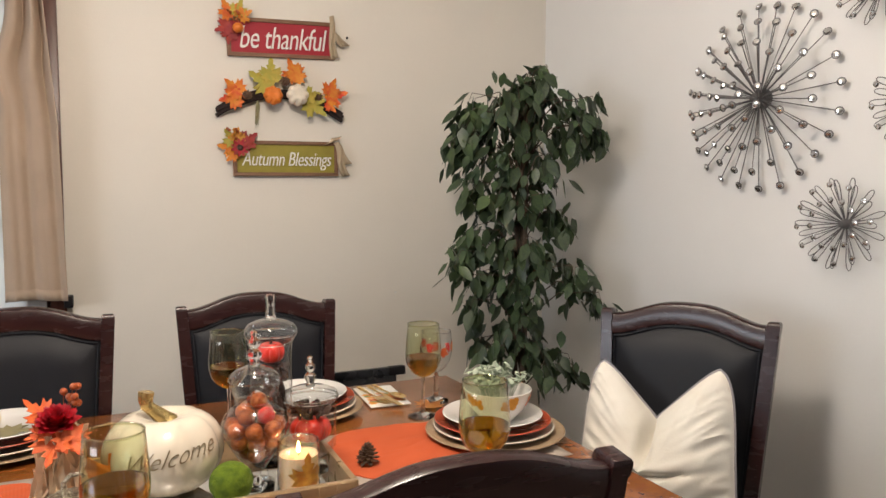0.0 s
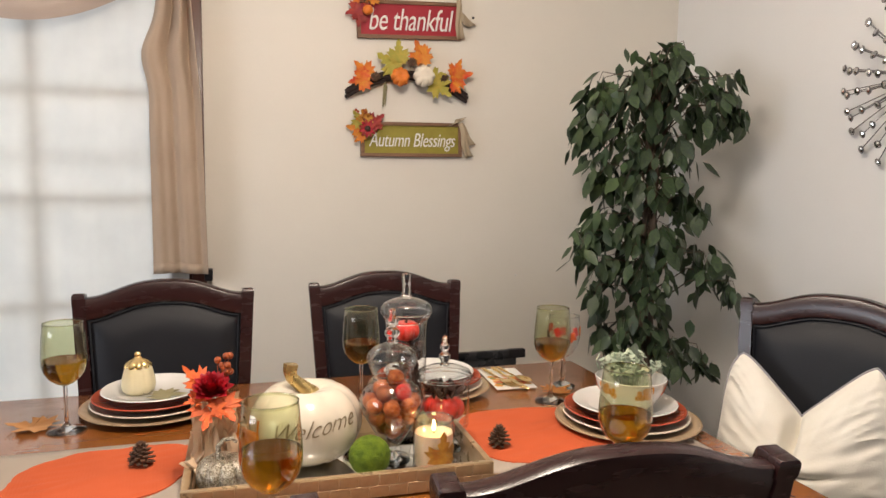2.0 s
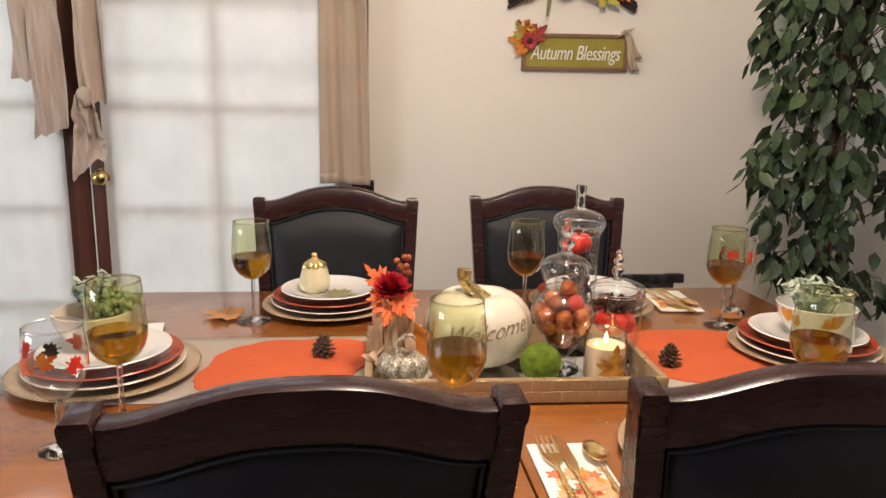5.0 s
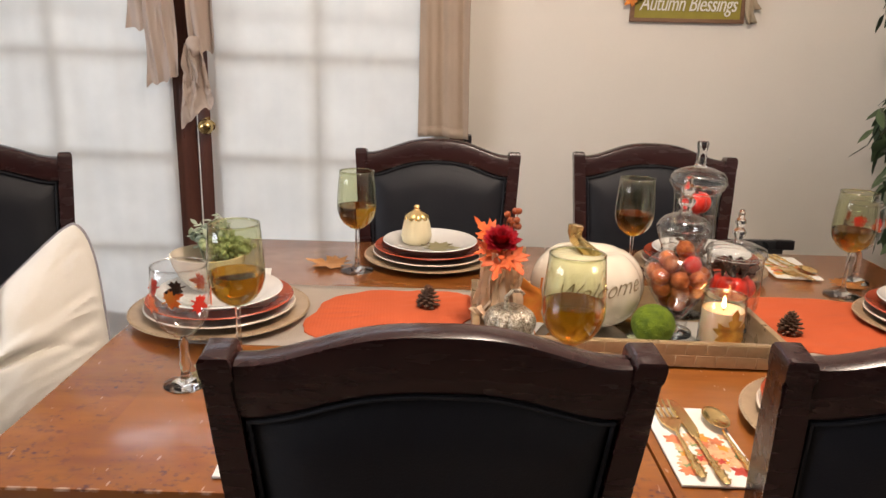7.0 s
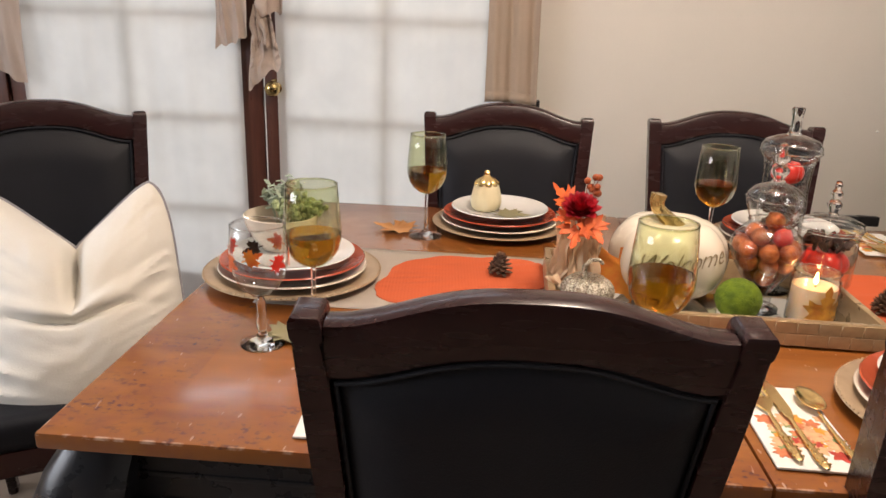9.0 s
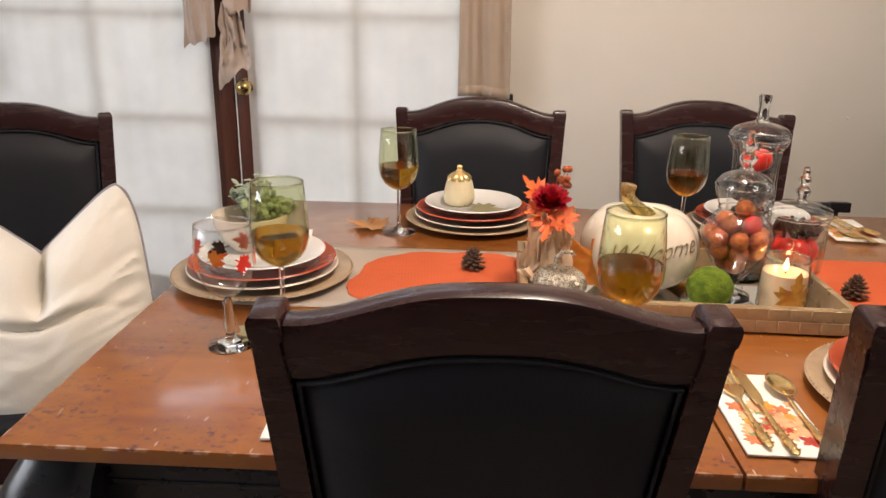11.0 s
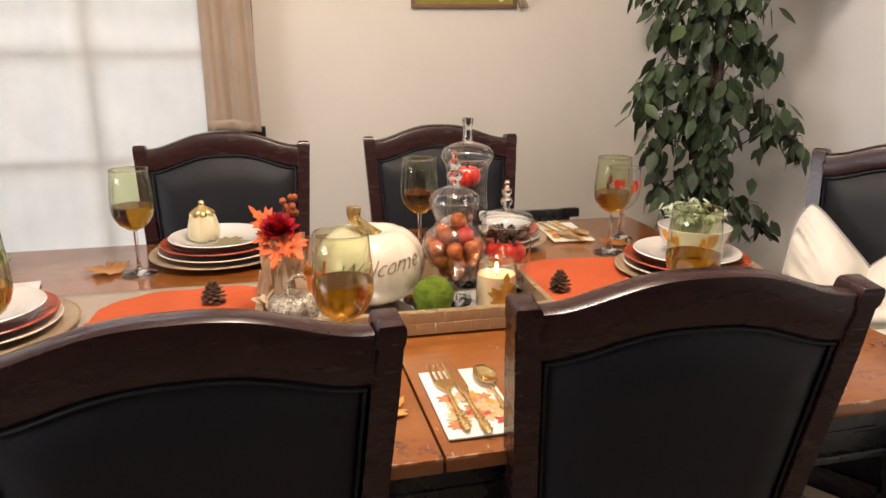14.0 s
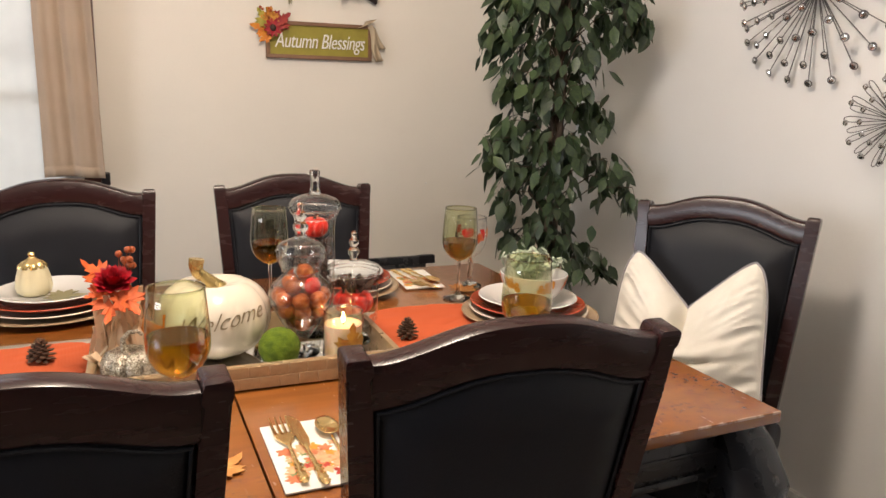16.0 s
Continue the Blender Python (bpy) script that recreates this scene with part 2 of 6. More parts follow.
GLASS = thin_glass("clear_glass", (0.965, 0.975, 0.97))
GREENGLASS = thin_glass("green_tinted_glass", (0.86, 0.885, 0.70))
CLEARSOLID = material("solid_clear_glass", (0.98, 0.99, 0.985), 0.0, transmission=1.0, ior=1.45, amount=0.0, rough_var=0.0)
WINE = material("amber_wine", (0.52, 0.24, 0.018), 0.03, transmission=1.0, ior=1.20, amount=0.0, rough_var=0.0)
GOLD = material("gold_metal", (0.95, 0.70, 0.32), 0.22, metal=1.0, amount=0.15, scale=60, bump=0.05)
GOLDLEAF = material("antique_gold", (0.60, 0.44, 0.18), 0.27, metal=0.85, amount=0.3, scale=40, bump=0.4, bump_scale=120)
SILVER = material("silver_glitter", (0.80, 0.74, 0.62), 0.30, metal=0.85, spots=(0.22, 0.18, 0.13), scale=260, amount=0.75, bump=1.0, bump_scale=520)
CROC = material("embossed_champagne_leather", (0.50, 0.36, 0.21), 0.30, metal=0.50, spots=(0.34, 0.22, 0.115), scale=30, amount=0.3, bump=0.15, bump_scale=90)
MIRROR = material("mirror", (0.78, 0.78, 0.76), 0.05, metal=1.0, amount=0.03, rough_var=0.02)
PUMPKIN = material("cream_pumpkin_glaze", (0.76, 0.68, 0.55), 0.25, scale=10, amount=0.06, coat=0.5)
GOLDINK = material("gold_lettering", (0.30, 0.235, 0.14), 0.4, metal=0.5, amount=0.1)
GOURD = material("pale_gourd", (0.80, 0.72, 0.48), 0.38, scale=20, amount=0.1, coat=0.2)
MOSS = material("green_moss", (0.140, 0.200, 0.007), 0.95, spots=(0.062, 0.105, 0.006), scale=60, amount=0.5, bump=1.0, bump_scale=300)
WAX = material("cream_wax", (0.92, 0.66, 0.42), 0.5, amount=0.05, scale=30)
WAX.node_tree.nodes["Principled BSDF"].inputs["Subsurface Weight"].default_value = 0.6
WAX.node_tree.nodes["Principled BSDF"].inputs["Subsurface Radius"].default_value = (0.02, 0.012, 0.006)
LABEL = material("leaf_label", (0.42, 0.14, 0.015), 0.5, spots=(0.62, 0.32, 0.04), scale=70, amount=0.5)
FLAME = emitter("flame", (1.0, 0.60, 0.19), 30.0)
CONE = material("pinecone_brown", (0.085, 0.045, 0.028), 0.8, spots=(0.20, 0.12, 0.07), scale=80, amount=0.3, per_object=0.25)
LEAFORANGE = material("dried_orange_leaf", (0.55, 0.20, 0.045), 0.7, spots=(0.62, 0.33, 0.10), scale=45, amount=0.5, bump=0.3)
LEAFTAN = material("dried_tan_leaf", (0.60, 0.31, 0.12), 0.7, spots=(0.48, 0.20, 0.06), scale=45, amount=0.4, bump=0.3)
LEAFOLIVE = material("olive_leaf", (0.25, 0.22, 0.11), 0.8, spots=(0.27, 0.24, 0.15), scale=45, amount=0.4, bump=0.3)
FLAMELEAF = material("red_orange_leaf", (0.72, 0.28, 0.02), 0.6, spots=(0.60, 0.05, 0.015), scale=22, amount=0.6, bump=0.3, per_object=0.15)
REDORANGE = material("red_orange_silk_leaf", (0.62, 0.085, 0.012), 0.6, spots=(0.70, 0.26, 0.02), scale=26, amount=0.5, bump=0.3, per_object=0.12)
LEAFFALL = material("orange_silk_leaf", (0.62, 0.17, 0.018), 0.6, spots=(0.66, 0.27, 0.03), scale=30, amount=0.5, bump=0.3)
REDLEAF = material("burgundy_leaf", (0.26, 0.02, 0.03), 0.6, spots=(0.40, 0.05, 0.02), scale=40, amount=0.4, bump=0.3, per_object=0.2)
GREENLEAF = material("yellow_green_leaf", (0.34, 0.33, 0.05), 0.6, spots=(0.55, 0.38, 0.06), scale=40, amount=0.4, bump=0.3, per_object=0.15)
REDPETAL = material("crimson_petal", (0.46, 0.010, 0.020), 0.42, spots=(0.22, 0.006, 0.012), scale=60, amount=0.4, per_object=0.3)
ORANGEPETAL = material("orange_petal", (0.75, 0.15, 0.03), 0.6, spots=(0.55, 0.08, 0.02), scale=60, amount=0.4, per_object=0.2)
BERRY = material("rust_berry", (0.36, 0.075, 0.018), 0.4, amount=0.3, scale=80, per_object=0.3)
HUSK = cloth("corn_husk", (0.86, 0.66, 0.46), 0.35, 0.8, weave=500)
ORNAMENT = material("copper_ornament", (0.54, 0.16, 0.040), 0.46, metal=0.5, spots=(0.30, 0.06, 0.02), scale=110, amount=0.6, bump=0.8, bump_scale=380, per_object=0.5)
REDORN = material("red_plastic_pumpkin", (0.72, 0.035, 0.02), 0.3, amount=0.2, scale=30, coat=0.4)
DARKFILL = material("dark_dried_filler", (0.07, 0.035, 0.025), 0.8, amount=0.4, scale=60, per_object=0.4)
SAGE = material("sage_leaf", (0.33, 0.40, 0.29), 0.6, spots=(0.52, 0.57, 0.46), scale=60, amount=0.4, per_object=0.25)
SUCCULENT = material("green_succulent", (0.27, 0.33, 0.15), 0.5, spots=(0.38, 0.44, 0.25), scale=60, amount=0.4, per_object=0.2)
BURLAP = cloth("burlap_bow", (0.44, 0.35, 0.24), 0.1, weave=1600)
REDBOARD = material("red_board", (0.36, 0.018, 0.032), 0.6, amount=0.2, scale=20, bump=0.2)
GREENBOARD = material("olive_board", (0.30, 0.25, 0.035), 0.6, amount=0.25, scale=20, bump=0.2)
SIGNWOOD = material("sign_wood", (0.22, 0.115, 0.065), 0.6, stretch=(1, 8, 8), amount=0.4, scale=12, bump=0.2)
LETTER = material("white_letters", (0.80, 0.77, 0.72), 0.5, amount=0.04)
TWIG = material("dark_twig", (0.028, 0.016, 0.014), 0.85, amount=0.4, scale=50, bump=0.8, bump_scale=200)
ORANGEPUMP = material("small_orange_pumpkin", (0.72, 0.19, 0.02), 0.5, amount=0.2, scale=50)
WHITEPUMP = material("small_white_pumpkin", (0.76, 0.68, 0.56), 0.5, amount=0.15, scale=50)
STEEL = material("dark_steel_wire", (0.19, 0.18, 0.18), 0.35, metal=0.7, amount=0.2, scale=60)
CRYSTAL = material("crystal_bead", (0.68, 0.67, 0.67), 0.10, metal=0.97, amount=0.2, scale=220, rough_var=0.04)
FICUS = material("ficus_leaf", (0.026, 0.043, 0.025), 0.44, spots=(0.072, 0.110, 0.036), scale=9, amount=0.35, per_object=0.65)
BARK = material("ficus_bark", (0.10, 0.07, 0.05), 0.85, stretch=(3, 3, 1), amount=0.5, scale=30, bump=0.8, bump_scale=120)
POT = material("black_pot", (0.02, 0.02, 0.02), 0.5, amount=0.2)
NAPKIN = material("white_paper", (0.80, 0.78, 0.74), 0.85, amount=0.03)
PRINTS = [material("print_" + n, c, 0.85, amount=0.4, scale=90) for n, c in
          (("coral", (0.70, 0.22, 0.10)), ("amber", (0.78, 0.36, 0.05)), ("red", (0.50, 0.06, 0.04)), ("green", (0.25, 0.33, 0.14)), ("peach", (0.80, 0.45, 0.25)))]
BRASS = material("brass", (0.62, 0.46, 0.20), 0.22, metal=1.0, amount=0.15, scale=40)
DARKMETAL = material("dark_metal", (0.02, 0.018, 0.02), 0.4, metal=0.5, amount=0.1)
OUTGROUND = material("pale_paving", (0.45, 0.43, 0.40), 0.9, amount=0.2, scale=2)


# ---------------------------------------------------------------- mesh helpers
def mesh_object(name, bm, mat, smooth=True, angle=40):
    me = bpy.data.meshes.new(name)
    bmesh.ops.recalc_face_normals(bm, faces=bm.faces)
    bm.to_mesh(me)
    bm.free()
    me.materials.append(mat)
    if smooth:
        me.shade_smooth()
        me.set_sharp_from_angle(angle=radians(angle))
    return new(name, me)


def part(name, bm, mat, parent, label="", angle=40):
    ob = mesh_object(name, bm, mat, True, angle)
    ob.parent = parent
    if label:
        tagged(ob, label)
    return ob


def shared(name, me, parent, m):
    ob = new(name, me)
    ob.parent = parent
    ob.matrix_basis = m
    return ob


def thing(name, m, label, category, group="", kind=""):
    ob = new(name)
    ob.empty_display_size = 0.05
    ob.matrix_basis = m
    return tagged(ob, label, category, group, kind)


def box(bm, centre, size, bevel=0.0, seg=2, turn=None):
    r = bmesh.ops.create_cube(bm, size=1.0)
    vs = r["verts"]
    bmesh.ops.scale(bm, vec=size, verts=vs)
    if bevel:
        es = list({e for v in vs for e in v.link_edges})
        r2 = bmesh.ops.bevel(bm, geom=es, offset=bevel, segments=seg, affect="EDGES", profile=0.6)
        vs = list({v for f in r2["faces"] for v in f.verts} | {v for v in vs if v.is_valid})
    if turn is not None:
        bmesh.ops.transform(bm, matrix=turn, verts=vs)
    bmesh.ops.translate(bm, vec=centre, verts=vs)
    return vs


def boxes(*items, bevel=0.0):
    bm = bmesh.new()
    for centre, size in items:
        box(bm, centre, size, bevel)
    return bm


def lathe(profile, seg=32, wobble=None):
    """Turns (radius, height) rows about z. wobble(angle, k) scales the radius."""
    bm = bmesh.new()
    rings = []
    for k, (r, z) in enumerate(profile):
        if r < 1e-5:
            rings.append([bm.verts.new((0, 0, z))])
        else:
            ring = []
            for i in range(seg):
                a = 2 * math.pi * i / seg
                s = wobble(a, k) if wobble else 1.0
                ring.append(bm.verts.new((r * s * math.cos(a), r * s * math.sin(a), z)))
            rings.append(ring)
    for a, b in zip(rings, rings[1:]):
        n = max(len(a), len(b))
        if n == 1:
            continue
        for i in range(n):
            j = (i + 1) % n
            if len(a) == 1:
                bm.faces.new((a[0], b[i], b[j]))
            elif len(b) == 1:
                bm.faces.new((a[i], a[j], b[0]))
            else:
                bm.faces.new((a[i], a[j], b[j], b[i]))
    return bm


def sweep(bm, points, radii, sides=6, caps=True):
    """A round rod along the points."""
    pts = [Vector(p) for p in points]
    if not hasattr(radii, "__len__"):
        radii = [radii] * len(pts)
    rings = []
    side = None
    for i, p in enumerate(pts):
        d = (pts[min(i + 1, len(pts) - 1)] - pts[max(i - 1, 0)]).normalized()
        if side is None:
            side = d.orthogonal().normalized()
        side = (side - d * side.dot(d)).normalized()
        up = d.cross(side)
        rings.append([bm.verts.new(p + radii[i] * (math.cos(2 * math.pi * k / sides) * side + math.sin(2 * math.pi * k / sides) * up)) for k in range(sides)])
    for a, b in zip(rings, rings[1:]):
        for k in range(sides):
            bm.faces.new((a[k], a[(k + 1) % sides], b[(k + 1) % sides], b[k]))
    if caps:
        bm.faces.new(rings[0][::-1])
        bm.faces.new(rings[-1])


def ball(bm, centre, r, squash=1.0, u=12, v=8):
    vs = bmesh.ops.create_uvsphere(bm, u_segments=u, v_segments=v, radius=r)["verts"]
    bmesh.ops.scale(bm, vec=(1, 1, squash), verts=vs)
    bmesh.ops.translate(bm, vec=centre, verts=vs)
    return vs


def prism(bm, outline, z0, z1):
    """An outline in x and y, given thickness from z0 to z1."""
    low = [bm.verts.new((x, y, z0)) for x, y in outline]
    top = [bm.verts.new((x, y, z1)) for x, y in outline]
    n = len(outline)
    bm.faces.new(low[::-1])
    bm.faces.new(top)
    for i in range(n):
        bm.faces.new((low[i], low[(i + 1) % n], top[(i + 1) % n], top[i]))
    return low + top


def sheet(nu, nv, place):
    """A grid of points place(u, v) with u, v from 0 to 1."""
    bm = bmesh.new()
    g = [[bm.verts.new(place(i / nu, j / nv)) for j in range(nv + 1)] for i in range(nu + 1)]
    for i in range(nu):
        for j in range(nv):
            bm.faces.new((g[i][j], g[i + 1][j], g[i + 1][j + 1], g[i][j + 1]))
    return bm


def thicken(ob, t):
    s = ob.modifiers.new("thickness", "SOLIDIFY")
    s.thickness = t
    return ob


def text_mesh(words, size, depth, shear=0.0, spacing=1.0, bold=0.0):
    cu = bpy.data.curves.new("words", "FONT")
    cu.body, cu.size, cu.extrude, cu.shear, cu.space_character, cu.offset = words, size, depth, shear, spacing, bold
    cu.align_x, cu.align_y, cu.resolution_u = "CENTER", "CENTER", 4
    ob = bpy.data.objects.new("words", cu)
    scene.collection.objects.link(ob)
    me = bpy.data.meshes.new_from_object(ob.evaluated_get(bpy.context.evaluated_depsgraph_get()))
    bpy.data.objects.remove(ob)
    bpy.data.curves.remove(cu)
    return me


def maple(size, lobes=5, seed=0, curl=0.25):
    """A lobed leaf lying in x, y with its stem at the origin, slightly curled and thick."""
    rng = random.Random(seed)
    if lobes > 1:
        half = [(0.05, 0.12), (-0.05, 0.28), (0.10, 0.30), (0.12, 0.48), (0.28, 0.36), (0.46, 0.55), (0.47, 0.40), (0.62, 0.42), (0.55, 0.26), (0.52, 0.14), (0.68, 0.20), (0.72, 0.10), (0.86, 0.10)]
        out = [(0.0, 0.0)] + half + [(1.0, 0.0)] + [(x, -y) for x, y in half[::-1]]
    else:
        out = [(0.5 - 0.5 * math.cos(2 * math.pi * i / 14), 0.19 * math.sin(2 * math.pi * i / 14)) for i in range(14)]
    out = [(0.82 * size * (x + rng.uniform(-0.02, 0.02)), 0.82 * size * (y + rng.uniform(-0.02, 0.02))) for x, y in out]
    n = len(out)
    bm = bmesh.new()
    c0 = bm.verts.new((0.32 * size, 0, 0))
    ring = []
    for x, y in out:
        d = math.hypot(x - 0.32 * size, y)
        ring.append(bm.verts.new((x, y, curl * d * d / size + 0.02 * size * rng.uniform(-1, 1))))
    mid = []
    for x, y in out:
        mx, my = 0.32 * size + (x - 0.32 * size) * 0.5, y * 0.5
        mid.append(bm.verts.new((mx, my, 0.012 * size * rng.uniform(-1, 1))))
    for i in range(n):
        j = (i + 1) % n
        bm.faces.new((c0, mid[i], mid[j]))
        bm.faces.new((mid[i], ring[i], ring[j], mid[j]))
    top = bmesh.ops.extrude_face_region(bm, geom=list(bm.faces))
    bmesh.ops.translate(bm, vec=(0, 0, 0.0012), verts=[v for v in top["geom"] if isinstance(v, bmesh.types.BMVert)])
    sweep(bm, [(0.1 * size, 0, 0.001), (-0.18 * size, 0.02 * size, 0.004)], 0.0011, 5)
    return bm


# ---------------------------------------------------------------- the room
X0, X1, Y0, Y1, ZC = -3.5, 1.87, -6.5, 2.79, 2.46
DX0, DX1, DZ = -2.02, -0.085, 2.06
TZ0, TZ1 = 2.165, 2.415


def slab(name, items, mat, label, category, bevel=0.0):
    ob = mesh_object(name, boxes(*items, bevel=bevel), mat)
    return tagged(ob, label, category, kind="structure")


slab("wall_north", [(((X0 + DX0) / 2, Y1 + 0.06, ZC / 2), (DX0 - X0, 0.12, ZC)), (((DX1 + X1) / 2 + 0.06, Y1 + 0.06, ZC / 2), (X1 - DX1 + 0.12, 0.12, ZC)),
                    (((DX0 + DX1) / 2, Y1 + 0.06, (DZ + TZ0) / 2), (DX1 - DX0, 0.12, TZ0 - DZ)), (((DX0 + DX1) / 2, Y1 + 0.06, (TZ1 + ZC) / 2), (DX1 - DX0, 0.12, ZC - TZ1))], WALL, "smooth warm beige painted dining room wall", "wall")
slab("wall_east", [((X1 + 0.06, (Y0 + Y1) / 2, ZC / 2), (0.12, Y1 - Y0, ZC))], WALL_COOL, "smooth painted wall with metal art, cool daylight put into its colour", "wall")
# Opening, frame and pane added unseen, to house the west fill.
WY0, WY1, WZ0, WZ1 = -0.68, 1.08, 0.88, 2.12
slab("wall_west", [((X0 - 0.06, (Y0 + WY0) / 2, ZC / 2), (0.12, WY0 - Y0, ZC)), ((X0 - 0.06, (WY1 + Y1) / 2, ZC / 2), (0.12, Y1 - WY1, ZC)),
                   ((X0 - 0.06, (WY0 + WY1) / 2, WZ0 / 2), (0.12, WY1 - WY0, WZ0)), ((X0 - 0.06, (WY0 + WY1) / 2, (WZ1 + ZC) / 2), (0.12, WY1 - WY0, ZC - WZ1))], WALL, "plain beige painted side wall", "wall")
win = thing("window_1", pose(X0 - 0.06, (WY0 + WY1) / 2, (WZ0 + WZ1) / 2), "unseen white framed side window added round the fill lamp", "window", kind="structure")
for sy in (-1, 1):
    part("window_frame", boxes(((0, sy * (WY1 - WY0) / 2 - sy * 0.025, 0), (0.06, 0.05, WZ1 - WZ0)), bevel=0.004), TRIM, win)
    part("window_frame", boxes(((0, 0, sy * (WZ1 - WZ0) / 2 - sy * 0.025), (0.06, WY1 - WY0 - 0.1, 0.05)), bevel=0.004), TRIM, win)
part("mullion", boxes(((0, 0, 0), (0.05, 0.04, WZ1 - WZ0 - 0.1)), bevel=0.004), TRIM, win)
part("pane", boxes(((0, 0, 0), (0.004, WY1 - WY0 - 0.1, WZ1 - WZ0 - 0.1))), GLASS, win, "clear glass pane")
# The transom itself is assumed, a place for the glint lamp.
transom = thing("window_2", pose((DX0 + DX1) / 2, Y1 + 0.06, (TZ0 + TZ1) / 2), "unseen narrow transom window assumed above the french doors", "window", kind="structure")
for sy in (-1, 1):
    part("window_frame", boxes(((sy * ((DX1 - DX0) / 2 - 0.015), 0, 0), (0.03, 0.06, TZ1 - TZ0)), bevel=0.003), TRIM, transom)
    part("window_frame", boxes(((0, 0, sy * ((TZ1 - TZ0) / 2 - 0.012)), (DX1 - DX0 - 0.06, 0.06, 0.024)), bevel=0.003), TRIM, transom)
part("pane", boxes(((0, 0, 0), (DX1 - DX0 - 0.06, 0.004, TZ1 - TZ0 - 0.048))), GLASS, transom, "clear glass pane")
slab("wall_south", [(((X0 + X1) / 2, Y0 - 0.06, ZC / 2), (X1 - X0 + 0.24, 0.12, ZC))], WALL_DIM, "plain unseen rear wall, coloured dark to dim reflections", "wall")
slab("ceiling", [(((X0 + X1) / 2, (Y0 + Y1) / 2, ZC + 0.05), (X1 - X0 + 0.24, Y1 - Y0 + 0.24, 0.1))], CEIL, "plain white painted ceiling", "ceiling")
slab("baseboard", [(((DX1 + 0.09 + X1) / 2, Y1 - 0.007, 0.05), (X1 - DX1 - 0.09, 0.014, 0.1)), ((X1 - 0.007, (Y0 + Y1) / 2 - 0.01, 0.05), (0.014, Y1 - Y0 - 0.03, 0.1))],
     TRIM, "white painted skirting board along the walls", "baseboard", 0.003)
slab("ground", [((0, 40, -0.16), (400, 400, 0.1))], OUTGROUND, "pale paving outside the doors", "ground")
floor = slab("floor", [(((X0 + X1) / 2, (Y0 + Y1) / 2, -0.056), (X1 - X0 + 0.24, Y1 - Y0 + 0.24, 0.1))], GROUT, "brown square floor tiles with thin grout lines", "floor")
bm = bmesh.new()
box(bm, (0, 0, -0.003), (0.447, 0.447, 0.008), 0.002, 1)
tile = mesh_object("tile", bm, FLOOR)
tile_mesh = tile.data
bpy.data.objects.remove(tile)

# ---------------------------------------------------------------- french doors
slab("door_frame", [((DX1 + 0.002, Y1 - 0.009, DZ / 2), (0.05, 0.022, DZ)), ((DX0 - 0.033, Y1 - 0.009, DZ / 2), (0.075, 0.022, DZ)),
                    (((DX0 + DX1) / 2, Y1 - 0.009, DZ + 0.035), (DX1 - DX0 + 0.14, 0.022, 0.07)),
                    ((DX1 + 0.005 - 0.015, Y1 + 0.06, DZ / 2), (0.018, 0.11, DZ)), ((DX0 + 0.01, Y1 + 0.06, DZ / 2), (0.018, 0.11, DZ))],
     DOORWOOD, "dark stained wooden door casing", "door frame", 0.004)


def french_door(name, xa, xb, knob_x, muntin_x=-0.010):
    d = thing(name, pose((xa + xb) / 2, Y1 + 0.005, 0), "dark-stained wooden french door with white sheer panel", "door", kind="structure")
    w = xb - xa
    st, th = 0.085, 0.044
    part("stile", boxes(((-w / 2 + st / 2, 0, DZ / 2), (st, th, DZ - 0.02)), bevel=0.004), DOORWOOD, d)
    part("stile", boxes(((w / 2 - st / 2, 0, DZ / 2), (st, th, DZ - 0.02)), bevel=0.004), DOORWOOD, d)
    part("top_rail", boxes(((0, 0, DZ - 0.065), (w - 2 * st, th, 0.11)), bevel=0.004), DOORWOOD, d)
    part("bottom_rail", boxes(((0, 0, 0.135), (w - 2 * st, th, 0.25)), bevel=0.004), DOORWOOD, d)
    for z in (0.53, 0.875, 1.235, 1.59):
        part("muntin", boxes(((0, 0.012, z), (w - 2 * st, 0.026, 0.028)), bevel=0.003), TRIM, d)
    # Thin bar added behind the sheer to throw its faint shade band.
    part("band_caster", boxes(((0, 0.012, 1.375), (w - 2 * st, 0.012, 0.010)), bevel=0.002), TRIM, d)
    part("muntin", boxes(((muntin_x, 0.012, 1.1), (0.03, 0.024, 1.7)), bevel=0.003), TRIM, d)
    part("pane", boxes(((0, 0.012, 1.1), (w - 2 * st, 0.004, 1.72))), GLASS, d, "clear glass pane")
    if knob_x is not None:
        k = lathe([(0, 0), (0.03, 0), (0.03, 0.004), (0.024, 0.008), (0.011, 0.011), (0.011, 0.024), (0.021, 0.029), (0.0275, 0.039), (0.0275, 0.05), (0.021, 0.061), (0.010, 0.066), (0, 0.067)], 28)
        bmesh.ops.rotate(k, verts=k.verts, matrix=Matrix.Rotation(radians(90), 3, "X"))
        bmesh.ops.translate(k, verts=k.verts, vec=(knob_x - (xa + xb) / 2, -th / 2, 0.985))
        part("door_knob", k, BRASS, d, "round polished brass knob")
    return d


french_door("door_left", -2.0, -1.041, None)
french_door("door_right", -1.035, -0.100, -0.992, -0.028)
bm = boxes(((-1.034, Y1 - 0.018, 1.0), (0.004, 0.003, 1.9)))
tagged(mesh_object("weather_strip", bm, TRIM), "thin pale strip between the two door leaves", "strip", kind="structure")


